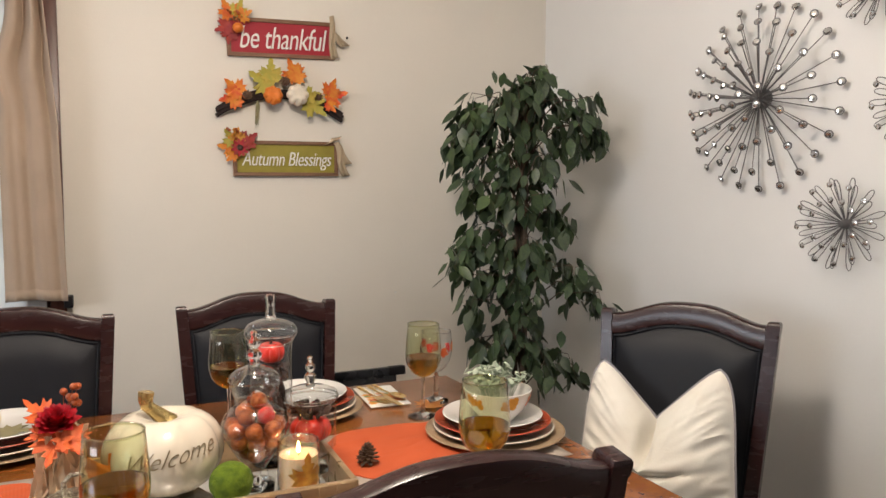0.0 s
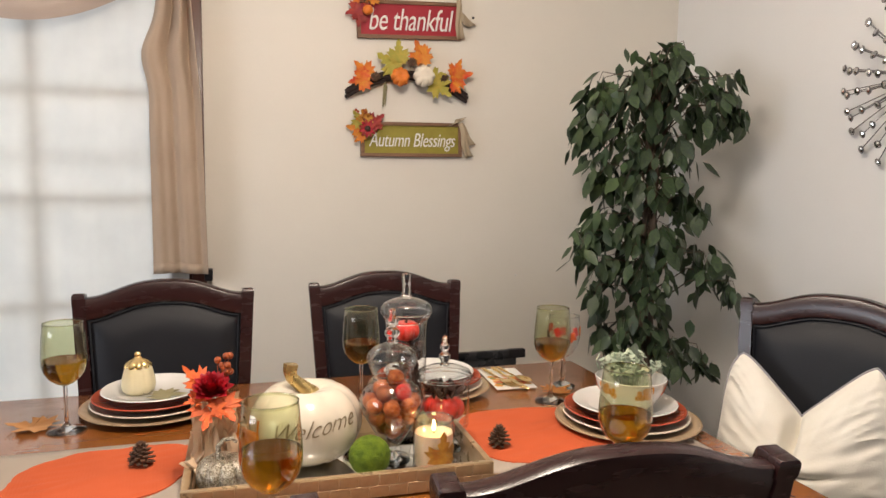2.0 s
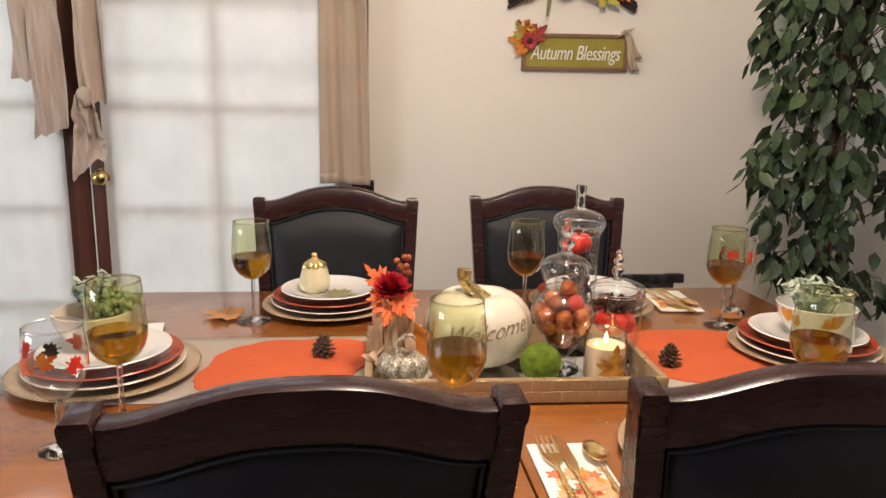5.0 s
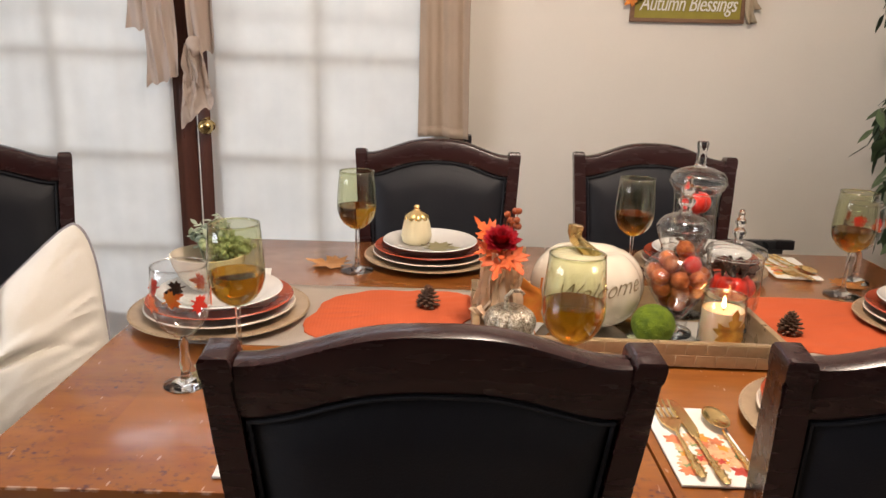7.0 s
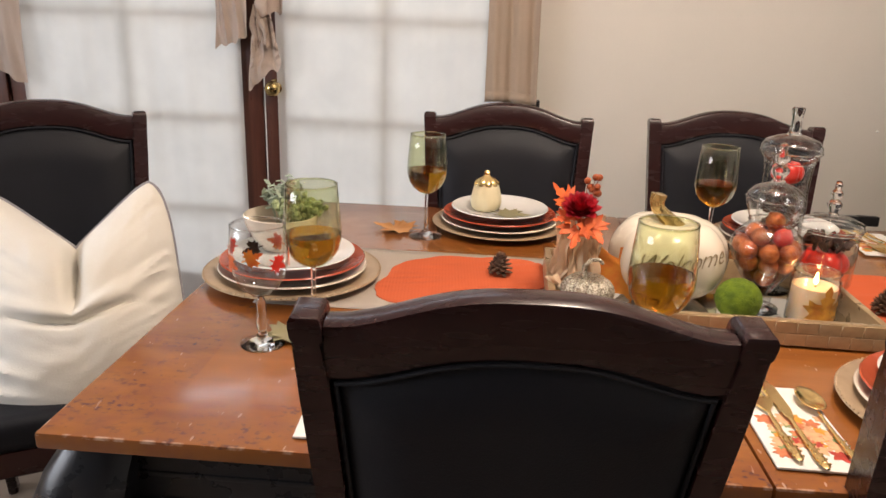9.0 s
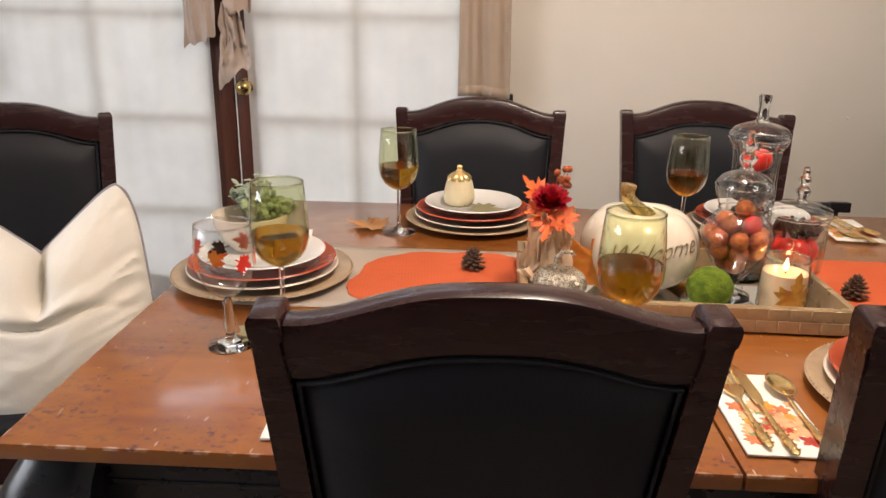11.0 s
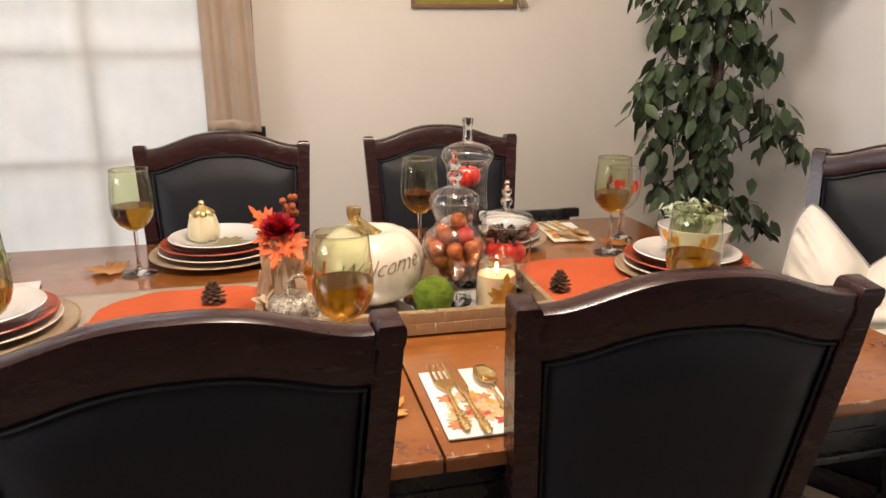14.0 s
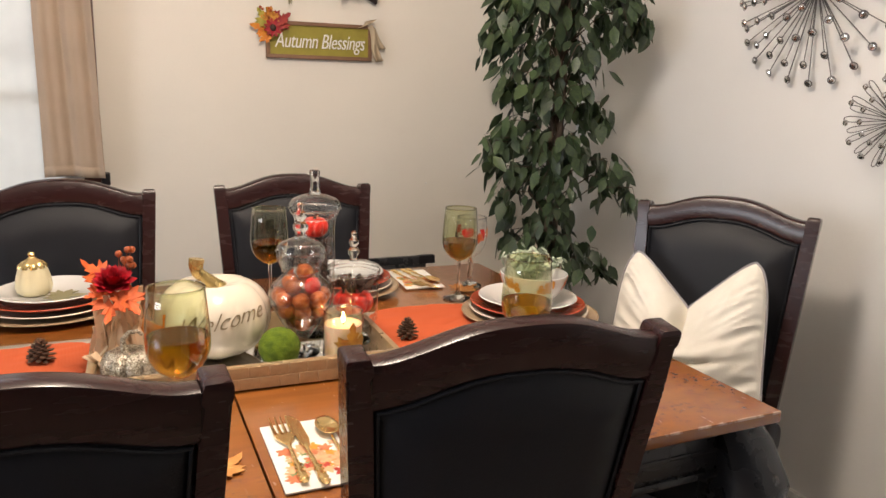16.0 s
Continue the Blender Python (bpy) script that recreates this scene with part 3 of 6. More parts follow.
def sheer(xa, xb, seed):
    def place(u, v):
        x = xa + (xb - xa) * u
        return (x, Y1 - 0.030 + 0.0035 * math.sin(x * 31 + seed) + 0.002 * math.sin(x * 83 + 2 * v), 0.12 + 1.90 * v)
    s = thing("sheer_panel", pose(0, 0, 0), "white translucent sheer panel stretched over the door glass", "curtain", "sheer door panels")
    part("fabric", sheet(60, 6, place), SHADE, s)
    for z in (0.12, 2.02):
        bm = bmesh.new()
        sweep(bm, [(xa - 0.01, Y1 - 0.028, z), (xb + 0.01, Y1 - 0.028, z)], 0.005, 8)
        part("tension_rod", bm, TRIM, s)
    return s


sheer(-0.984, -0.118, 0.0)
sheer(-1.936, -1.110, 1.7)


# ---------------------------------------------------------------- drapes
def drape_panel():
    def place(u, v):
        z = 0.975 + 1.14 * v
        gather = min(1.0, max(0.0, (z - 1.45) / 0.55))
        gather = gather * gather * (3 - 2 * gather)
        left = -0.232 - 0.035 * math.exp(-((z - 1.72) / 0.09) ** 2) + 0.035 * gather
        right = -0.052 - 0.020 * (z - 0.975) - 0.055 * max(0.0, z - 1.55)
        x = left + (right - left) * u
        fold = (0.008 + 0.018 * gather) * math.sin(2.4 + 9 * u + 5 * u * u + 0.5 * math.sin(3 * v)) + 0.003 * math.sin(u * 29 + 3 * v) + 0.006 * math.sin(3.1 * u + 2 * v)
        return (x, Y1 - 0.075 + fold, z + 0.004 * math.sin(u * 5))
    d = thing("drape", pose(0, 0, 0), "tan fabric drape gathered at the top beside the door", "curtain")
    thicken(part("panel", sheet(70, 44, place), DRAPE, d), 0.0025)

    def hem(u, v):
        x, y, z = place(u, 0.0)
        return (x, y - 0.0035, z - 0.002 + 0.035 * v)
    thicken(part("hem", sheet(70, 2, hem), DRAPE, d), 0.001)
    return d


def scarf_tail(x, y, top, low, width, seed, narrow=0.8, tip=0.0):
    """A hanging end of the scarf, crumpled, with a slanting hem."""
    def place(u, v):
        z = low + (top - low) * v
        w = width * (narrow + (1 - narrow) * (1 - v))
        hem = (tip * (u - 0.5) + 0.025 * noise.noise((4 * u, seed, 0))) * (1 - v) ** 2
        crease = 0.035 * noise.noise((3.2 * u + 0.8 * v, 2.2 * v, seed)) + 0.016 * abs(noise.noise((5 * u + 4 * v, 5 * v, seed + 4)))
        return (x + (u - 0.5) * w + 0.008 * noise.noise((3 * v, 2 * u, seed)), y + crease, z + hem)
    return sheet(48, 34, place)


drape_panel()
scarf = thing("scarf_valance", pose(0, 0, 0), "tan sheer scarf draped and knotted along the doors", "curtain")
part("tail", scarf_tail(-1.180, Y1 - 0.080, 2.0, 1.315, 0.125, 3), SWAG, scarf)
part("tail", scarf_tail(-1.122, Y1 - 0.095, 2.0, 1.140, 0.115, 5, 0.8, 0.05), SWAG, scarf)
part("tail", scarf_tail(-0.978, Y1 - 0.095, 2.0, 1.240, 0.088, 6, 0.95), SWAG, scarf)
part("tail", scarf_tail(-1.000, Y1 - 0.115, 1.275, 1.030, 0.120, 8, 0.35, 0.10), SWAG, scarf)
part("tail", scarf_tail(-1.015, Y1 - 0.125, 1.270, 1.090, 0.070, 11, 0.45, 0.06), SWAG, scarf)
part("tail", scarf_tail(-1.985, Y1 - 0.085, 2.0, 1.000, 0.190, 9, 0.9, -0.06), SWAG, scarf)
bm = bmesh.new()
vs = ball(bm, (0, 0, 0), 0.026, 1.3, 20, 14)
for v in bm.verts:
    v.co *= 1 + 0.25 * noise.noise(v.co * 45)
bmesh.ops.translate(bm, verts=bm.verts, vec=(-1.000, Y1 - 0.112, 1.262))
part("knot", bm, SWAG, scarf)
for xa, xb in ((-1.08, -0.13), (-1.98, -1.10)):
    def swag_at(u, v, xa=xa, xb=xb):
        sag = 4 * u * (1 - u)
        return (xa + (xb - xa) * u, Y1 - 0.07 - 0.05 * sag * (0.4 + v) - 0.012 * math.sin(v * 17), 2.09 - 0.05 * sag - (0.06 + 0.19 * sag) * v)
    part("swag", sheet(30, 18, swag_at), SWAG, scarf)
rod = thing("curtain_rod", pose(0, 0, 0), "dark metal curtain rod above the doors", "curtain rod")
bm = bmesh.new()
sweep(bm, [(-2.12, Y1 - 0.075, 2.11), (0.05, Y1 - 0.075, 2.11)], 0.010, 12)
part("pole", bm, DARKMETAL, rod)
for x in (-2.05, -0.02):
    part("bracket", boxes(((x, Y1 - 0.04, 2.11), (0.016, 0.08, 0.02))), DARKMETAL, rod)
hook = mesh_object("holdback", boxes(((-0.052, Y1 - 0.035, 0.962), (0.028, 0.05, 0.04)), bevel=0.004), DARKMETAL)
tagged(hook, "small dark curtain holdback on the door casing", "holdback")


# ---------------------------------------------------------------- table
def dining_table():
    t = thing("dining_table", pose(0.146, 1.452, 0), "long red-brown veneered dining table with black legs", "table")
    lx, ly = 0.870, 0.586
    part("tabletop", boxes(((-lx / 2 - 0.0006, 0, TOP - 0.011), (lx - 0.0012, 2 * ly, 0.022)), bevel=0.004), TABLE, t, "worn red-brown veneer top half")
    part("tabletop", boxes(((lx / 2 + 0.0006, 0, TOP - 0.011), (lx - 0.0012, 2 * ly, 0.022)), bevel=0.004), TABLE, t, "worn red-brown veneer top half")
    for y in (-ly + 0.05, ly - 0.05):
        part("apron", boxes(((0, y, TOP - 0.075), (2 * lx - 0.13, 0.024, 0.095)), bevel=0.003), BLACKWOOD, t)
        for z, w, h in ((0.116, 0.034, 0.014), (0.036, 0.036, 0.016), (0.072, 0.029, 0.008)):
            part("moulding", boxes(((0, y, TOP - z), (2 * lx - 0.13, w, h)), bevel=0.003), BLACKWOOD, t)
    for x in (-lx + 0.05, lx - 0.05):
        part("apron", boxes(((x, 0, TOP - 0.075), (0.024, 2 * ly - 0.13, 0.095)), bevel=0.003), BLACKWOOD, t)
        part("moulding", boxes(((x, 0, TOP - 0.116), (0.034, 2 * ly - 0.13, 0.014)), bevel=0.003), BLACKWOOD, t)
    for sx in (-1, 1):
        for sy in (-1, 1):
            bm = bmesh.new()
            rows = [(TOP - 0.027, 0.048, 0.0), (TOP - 0.06, 0.056, 0.012), (TOP - 0.13, 0.066, 0.028), (TOP - 0.22, 0.060, 0.024), (0.40, 0.046, 0.002), (0.25, 0.036, -0.012), (0.10, 0.030, 0.0), (0.045, 0.036, 0.014), (0.0, 0.034, 0.018)]
            rings = []
            for z, h, o in rows:
                c = Vector((sx * (lx - 0.062 + o), sy * (ly - 0.062 + o), z))
                ring = []
                for k in range(16):
                    a = 2 * math.pi * (k + 0.5) / 16
                    p = 4.0
                    r = h / (abs(math.cos(a)) ** p + abs(math.sin(a)) ** p) ** (1 / p)
                    ring.append(bm.verts.new(c + Vector((r * math.cos(a), r * math.sin(a), 0))))
                rings.append(ring)
            for a, b in zip(rings, rings[1:]):
                for k in range(16):
                    bm.faces.new((a[k], a[(k + 1) % 16], b[(k + 1) % 16], b[k]))
            bm.faces.new(rings[0])
            bm.faces.new(rings[-1])
            part("leg", bm, BLACKWOOD, t, "curved black lacquered leg")


dining_table()


# ---------------------------------------------------------------- chairs
def dining_chair(m):
    c = thing("dining_chair", m, "dark espresso wooden chair with padded black leather back", "chair", "dining chairs round the table")
    half = 0.2305

    def back_y(z):
        s = max(0.0, z - 0.44)
        return -0.205 - 0.145 * s - 0.05 * s * s

    def half_at(z):
        return half - 0.065 * max(0.0, 1.0 - z)

    for s in (-1, 1):
        bm = bmesh.new()
        rings = []
        for z in [1.005, 1.003, 0.999, 0.993, 0.97, 0.9, 0.8, 0.7, 0.6, 0.5, 0.44, 0.3, 0.15, 0.0]:
            w = 0.032 if z > 0.43 else 0.032 - 0.01 * (0.44 - z) / 0.44
            inset = {1.005: 0.0060, 1.003: 0.0025, 0.999: 0.0006}.get(z, 0.0)
            xo = s * half_at(z) if z > 0.43 else s * half_at(0.44)
            yb = back_y(z) if z > 0.43 else -0.205 - 0.11 * ((0.44 - z) / 0.44) ** 1.5
            xs = sorted((xo - s * inset, xo - s * (w - inset)))
            ys = (yb - 0.024 + inset, yb + 0.024 - inset)
            tip = 0.0045 if z > 0.99 else 0.0  # the cap stands square to the leaning post
            rings.append([bm.verts.new(p) for p in ((xs[0], ys[0], z - tip), (xs[1], ys[0], z - tip), (xs[1], ys[1], z), (xs[0], ys[1], z))])
        for a, b in zip(rings, rings[1:]):
            for k in range(4):
                bm.faces.new((a[k], a[(k + 1) % 4], b[(k + 1) % 4], b[k]))
        bm.faces.new(rings[0])
        bm.faces.new(rings[-1])
        es = [e for e in bm.edges if abs((e.verts[0].co - e.verts[1].co).z) > 0.05]
        bmesh.ops.bevel(bm, geom=es, offset=0.004, segments=2, affect="EDGES")
        part("back_post", bm, CHAIRWOOD, c)

    def arch(u):
        return 0.5 + 0.5 * math.cos(math.pi * min(1.0, abs(u)) ** 1.35)

    # crest rail, arched above and below, with a rounded top edge
    bm = bmesh.new()
    n, rings = 36, []
    for i in range(n + 1):
        u = -1 + 2 * i / n
        top = 0.993 + 0.040 * arch(u)
        low = 0.926 + 0.038 * arch(u)
        front = 0.938 + 0.038 * arch(u)
        x = u * (half_at(0.95) - 0.0305)
        ring = [(-0.019, low), (-0.021, low + 0.004)]
        for k in range(9):
            a = math.pi * k / 8
            ring.append((-0.021 * math.cos(a), top - 0.008 + 0.008 * math.sin(a) ** 0.7))
        ring += [(0.021, front + 0.004), (0.019, front)]
        rings.append([bm.verts.new((x, back_y(z) + dy - 0.010 * (1 - u * u), z)) for dy, z in ring])
    m2 = len(rings[0])
    for a, b in zip(rings, rings[1:]):
        for k in range(m2):
            bm.faces.new((a[k], a[(k + 1) % m2], b[(k + 1) % m2], b[k]))
    bm.faces.new(rings[0])
    bm.faces.new(rings[-1])
    part("crest_rail", bm, CHAIRWOOD, c, "arched glossy wooden top rail", 40)

    # padded panel, with piping along its rim
    def panel(sign):
        def place(u, v):
            uu = -1 + 2 * u
            top = 0.941 + 0.038 * arch(uu) if sign > 0 else 0.929 + 0.038 * arch(uu)
            z = 0.545 + (top - 0.545) * v
            x = uu * (half_at(z) - 0.0315)
            edge = min(1.0, min(u, 1 - u) / 0.20, min(v, 1 - v) / 0.20)
            puff = 0.008 + 0.024 * (1 - (1 - edge) ** 2)
            return (x, back_y(z) + sign * puff - 0.010 * (1 - uu * uu), z)
        return sheet(32, 28, place)

    part("front_pad", panel(1), LEATHER, c, "padded black leather panel")
    part("rear_pad", panel(-1), LEATHER, c, "padded black leather panel")
    for sign in (1, -1):
        bm = bmesh.new()
        pts = []
        for k in range(13):
            z = 0.56 + ((0.929 if sign > 0 else 0.917) - 0.56) * k / 12
            pts.append((-(half_at(z) - 0.038), back_y(z) + sign * 0.0185, z))
        for i in range(25):
            u = -1 + 2 * i / 24
            z = 0.933 + 0.038 * arch(u) if sign > 0 else 0.921 + 0.038 * arch(u)
            pts.append((u * (half_at(0.93) - 0.038), back_y(z) + sign * 0.0195 - 0.010 * (1 - u * u), z))
        for k in range(13):
            z = 0.56 + ((0.929 if sign > 0 else 0.917) - 0.56) * (1 - k / 12)
            pts.append(((half_at(z) - 0.038), back_y(z) + sign * 0.0185, z))
        sweep(bm, pts, 0.0028, 8)
        part("piping", bm, LEATHER, c)
    part("lower_rail", boxes(((0, back_y(0.52), 0.52), (2 * half_at(0.52) - 0.062, 0.034, 0.055)), bevel=0.004), CHAIRWOOD, c)
    # seat
    bm = bmesh.new()
    box(bm, (0, 0.03, 0.465), (0.44, 0.43, 0.075), 0.028, 4)
    part("seat", bm, LEATHER, c, "padded black leather seat")
    part("seat_frame", boxes(((0, 0.03, 0.405), (0.43, 0.42, 0.055)), bevel=0.004), CHAIRWOOD, c)
    for s in (-1, 1):
        bm = bmesh.new()
        sweep(bm, [(s * 0.19, 0.215, 0.38), (s * 0.19, 0.215, 0.2), (s * 0.19, 0.215, 0.0)], [0.026, 0.022, 0.015], 10)
        part("front_leg", bm, CHAIRWOOD, c)
    return c


def chair_pose(tx, ty, deg):
    """The pose that brings the middle of the chair's top rail over tx, ty."""
    a = radians(deg)
    return pose(tx - 0.303 * math.sin(a), ty + 0.303 * math.cos(a), 0, 0, 0, deg)


CHAIRS = [(-0.155, 2.150, 180.9, 1.0), (0.465, 2.195, 176.3, 1.0), (-0.148, 0.790, 2.5, 0.98), (0.438, 0.797, -4.0, 0.98), (1.458, 1.472, 122.4, 1.005), (-1.262, 1.792, 210.0, 1.0)]
first = dining_chair(chair_pose(*CHAIRS[0][:3]))
chair_list = [first] + [copy_thing(first, chair_pose(x, y, d) @ Matrix.Diagonal((1, 1, s, 1))) for x, y, d, s in CHAIRS[1:]]


def pillow(m, label, w=0.430, h=0.475, seed=0.0):
    p = thing("pillow", m, label, "pillow", "cream pillows on the end chairs")

    def outline(u, v):
        a = 2 * u - 1
        x, z = (u - 0.5) * w, (v - 0.5) * h
        notch = max(0.0, 1 - abs(a) / 0.90)
        z -= 0.145 * notch * max(0, v - 0.15) / 0.85
        x *= 1 - 0.05 * math.sin(math.pi * v) - 0.10 * v * v - 0.10 * v ** 8
        z -= 0.030 * abs(a) ** 8 * v ** 4
        return x, z

    def face(sign):
        def place(u, v):
            a = 2 * u - 1
            x, z = outline(u, v)
            e = (max(0.0, 16 * u * (1 - u) * v * (1 - v))) ** 0.62
            near_edge = min(u, 1 - u)
            # the chop: a deep cleft below the notch, with plump shoulders on either side
            chop = 0.115 * math.exp(-(a / 0.070) ** 2) * min(1, max(0, v - 0.57) * 3.6)
            chop -= 0.020 * math.exp(-((abs(a) - 0.30) / 0.18) ** 2) * max(0, v - 0.45)
            # the fold that runs from the cleft across the front
            line = v - (0.545 - 0.10 * abs(a) + 0.02 * math.sin(5 * a + seed))
            chop += 0.022 * math.exp(-(line / 0.018) ** 2) * math.exp(-(a / 0.62) ** 2)
            chop -= 0.013 * math.exp(-((line - 0.055) / 0.040) ** 2) * math.exp(-(a / 0.7) ** 2)
            # gathers that run in from the seams, and slack creases in the ears
            gather = math.exp(-near_edge / 0.11)
            saw = abs(noise.noise((2.2 * near_edge, 15 * v + 3 * near_edge, seed + sign + (3 if a > 0 else 7))))
            ripple = -0.085 * gather * saw
            ear = max(0.0, v - 0.62) * min(1.0, abs(a) * 1.4)
            ripple -= 0.060 * ear * abs(noise.noise((7 * u + 3 * v, 2.5 * v - 2 * abs(a), seed + 2 * sign))) ** 0.8
            ripple += 0.014 * noise.noise((3.1 * u + seed, 3.6 * v, sign)) * e
            ripple += 0.004 * noise.noise((9 * u + 6 * v, 11 * v, sign + seed)) * e
            return (x, sign * (0.122 * e - chop * e + ripple * min(1, 7 * min(u, 1 - u, v, 1 - v))), z)
        return sheet(84, 84, place)
    part("cover", face(1), PILLOW, p)
    part("cover", face(-1), PILLOW, p)
    bm = bmesh.new()
    pts = [(0, i / 40) for i in range(41)] + [(i / 40, 1) for i in range(1, 41)] + [(1, 1 - i / 40) for i in range(1, 41)]
    loop = []
    for u, v in pts:
        x, z = outline(u, v)
        loop.append((x, 0, z))
    sweep(bm, loop, 0.0036, 6)
    part("piping", bm, PIPING, p, "grey corded edge")
    return p


pillow(pose(1.277, 1.386, 0.680, 16, 3, 120.5), "cream velvet pillow with grey piping, karate-chopped on a chair", 0.412, 0.470)
pillow(pose(-1.040, 1.500, 0.650, 27, 2, 204.0), "cream velvet pillow with grey piping on the end chair", 0.435, 0.530, 4.0)


# ---------------------------------------------------------------- table linen
def runner():
    def place(u, v):
        x, y = -0.600 + 1.56 * u, 1.300 + 0.340 * v
        return (x, y - 0.012 * (u - 0.3), TOP + 0.0022 + 0.0009 * math.sin(x * 21) * math.sin(y * 17))
    ob = thicken(mesh_object("table_runner", sheet(60, 12, place), RUNNER), 0.0016)
    return tagged(ob, "taupe fabric runner laid along the table", "table runner")


runner()


def felt_leaf(cx, cy, lx, ly, seed, turn, skew=0.0):
    rng = random.Random(seed)
    n = 120
    out = []
    for i in range(n):
        a = 2 * math.pi * i / n
        r = 1 + 0.012 * math.sin(5 * a + seed) + 0.016 * math.sin(9 * a + 2 * seed) + 0.008 * rng.uniform(-1, 1)
        q = (abs(math.cos(a)) ** 3 + abs(math.sin(a)) ** 3) ** (-1 / 3)
        r *= 1 + 0.02 * math.sin(3 * a + seed) - 0.05 * math.exp(-((a - 0.55) / 0.16) ** 2)
        x, y = lx * r * q * math.cos(a), ly * r * q * math.sin(a)
        out.append((x + skew * y, y))
    bm = bmesh.new()
    centre = bm.verts.new((0, 0, 0.002))
    rings = []
    for f in [k / 18 for k in range(1, 19)]:
        rings.append([bm.verts.new((x * f, y * f, 0.0016 + 0.0045 * abs(noise.noise((x * f * 9 + y * f * 6, y * f * 30 - x * f * 9, seed))))) for x, y in out])
    rings.append([bm.verts.new((x * 1.003, y * 1.003, -0.0005)) for x, y in out])
    for i in range(n):
        bm.faces.new((centre, rings[0][i], rings[0][(i + 1) % n]))
        for a, b in zip(rings, rings[1:]):
            bm.faces.new((a[i], b[i], b[(i + 1) % n], a[(i + 1) % n]))
    ob = mesh_object("felt_placemat", bm, ORANGE)
    ob.matrix_basis = pose(cx, cy, TOP + 0.0032, 0, 0, turn)
    return tagged(ob, "orange felt pumpkin-shaped mat on the runner", "placemat", "orange felt mats")


felt_leaf(-0.232, 1.478, 0.160, 0.135, 1, 4, 0.30)
felt_leaf(0.640, 1.478, 0.170, 0.160, 4, -3)


# ---------------------------------------------------------------- crockery
def plate_profile(r, h, foot):
    return [(0, 0.0), (foot, 0.0), (foot + 0.004, 0.002), (r * 0.72, h * 0.35), (r * 0.98, h * 0.92), (r, h), (r * 0.985, h + 0.002), (r * 0.74, h * 0.45 + 0.004), (r * 0.66, 0.006), (0, 0.0055)]


def plate(name, x, y, z, r, h, mat, label, group):
    ob = mesh_object(name, lathe(plate_profile(r, h, r * 0.55), 56), mat, True, 55)
    ob.matrix_basis = pose(x, y, z)
    return tagged(ob, label, "plate", group)


def charger(x, y, r):
    c = thing("charger_plate", pose(x, y, TOP + 0.003), "bronze charger plate with a beaded rim", "plate", "bronze chargers")
    part("dish", lathe([(0, 0.0), (r * 0.6, 0.0), (r * 0.75, 0.004), (r * 0.98, 0.013), (r, 0.0145), (r * 0.985, 0.0165), (r * 0.76, 0.008), (r * 0.68, 0.004), (0, 0.004)], 72), CHARGER, c, angle=55)
    bm = bmesh.new()
    n = 110
    for i in range(n):
        a = 2 * math.pi * i / n
        bmesh.ops.create_icosphere(bm, subdivisions=1, radius=0.0019, matrix=Matrix.Translation((r * 0.985 * math.cos(a), r * 0.985 * math.sin(a), 0.0165)))
    part("beading", bm, CHARGER, c)
    return c


def place_setting(x, y, r=0.165, dx=0.0, dy=0.0):
    charger(x, y, r)
    plate("dinner_plate", x + dx * 0.5, y + dy * 0.5, TOP + 0.0085, 0.142, 0.019, CREAMPLATE, "cream dinner plate stacked on the charger", "cream dinner plates")
    plate("terracotta_plate", x + dx, y + dy, TOP + 0.0185, 0.138, 0.024, TERRA, "terracotta plate stacked under a white plate", "terracotta plates")
    plate("salad_plate", x + dx, y + dy, TOP + 0.0385, 0.118, 0.017, WHITEPLATE, "white salad plate on top of the stack", "white salad plates")


place_setting(-0.566, 1.447, 0.170)
place_setting(-0.168, 1.868, 0.164)
place_setting(0.870, 1.478, 0.164, -0.004, 0.006)
place_setting(0.505, 1.852, 0.160)
place_setting(0.462, 1.045, 0.165)
PLATE_Z = TOP + 0.0455


def bowl(x, y, r, mat, label, flowers):
    b = thing("bowl", pose(x, y, PLATE_Z), label, "bowl", "bowls with plants")
    prof = [(0, 0), (r * 0.52, 0), (r * 0.55, 0.004), (r * 0.78, 0.024), (r * 0.94, 0.048), (r, 0.068), (r * 0.975, 0.069), (r * 0.91, 0.048), (r * 0.74, 0.026), (r * 0.4, 0.01), (0, 0.009)]
    part("shell", lathe(prof, 48), mat, b, angle=60)
    if flowers:
        rng = random.Random(4)
        for k in range(6):
            a = 2 * math.pi * k / 6 - 1.75
            bm = bmesh.new()
            for j in range(13):
                aa = a + rng.uniform(-0.24, 0.24)
                t = rng.uniform(0.3, 0.9)
                rr = r * (0.80 + 0.19 * t) + 0.0012
                s = rng.uniform(0.005, 0.009)
                ball(bm, (rr * math.cos(aa), rr * math.sin(aa), 0.026 + 0.040 * t), s, 1.0, 8, 6)
            for v in bm.verts:
                rad = math.hypot(v.co.x, v.co.y)
                lim = r * float(np.interp(v.co.z, (0.004, 0.024, 0.048, 0.068), (0.55, 0.78, 0.94, 1.0))) + 0.0010 + 0.0002 * k
                v.co.x, v.co.y = v.co.x / rad * lim, v.co.y / rad * lim
            part("painted_flower", bm, PRINTS[(1, 0, 1, 4, 0, 1)[k]], b, "orange painted blossom")
    return b


bowl(-0.600, 1.490, 0.073, CREAMPLATE, "plain cream bowl holding a green artificial succulent", False)
bowl(0.874, 1.474, 0.080, WHITEPLATE, "white bowl with orange flowers holding a sage plant", True)


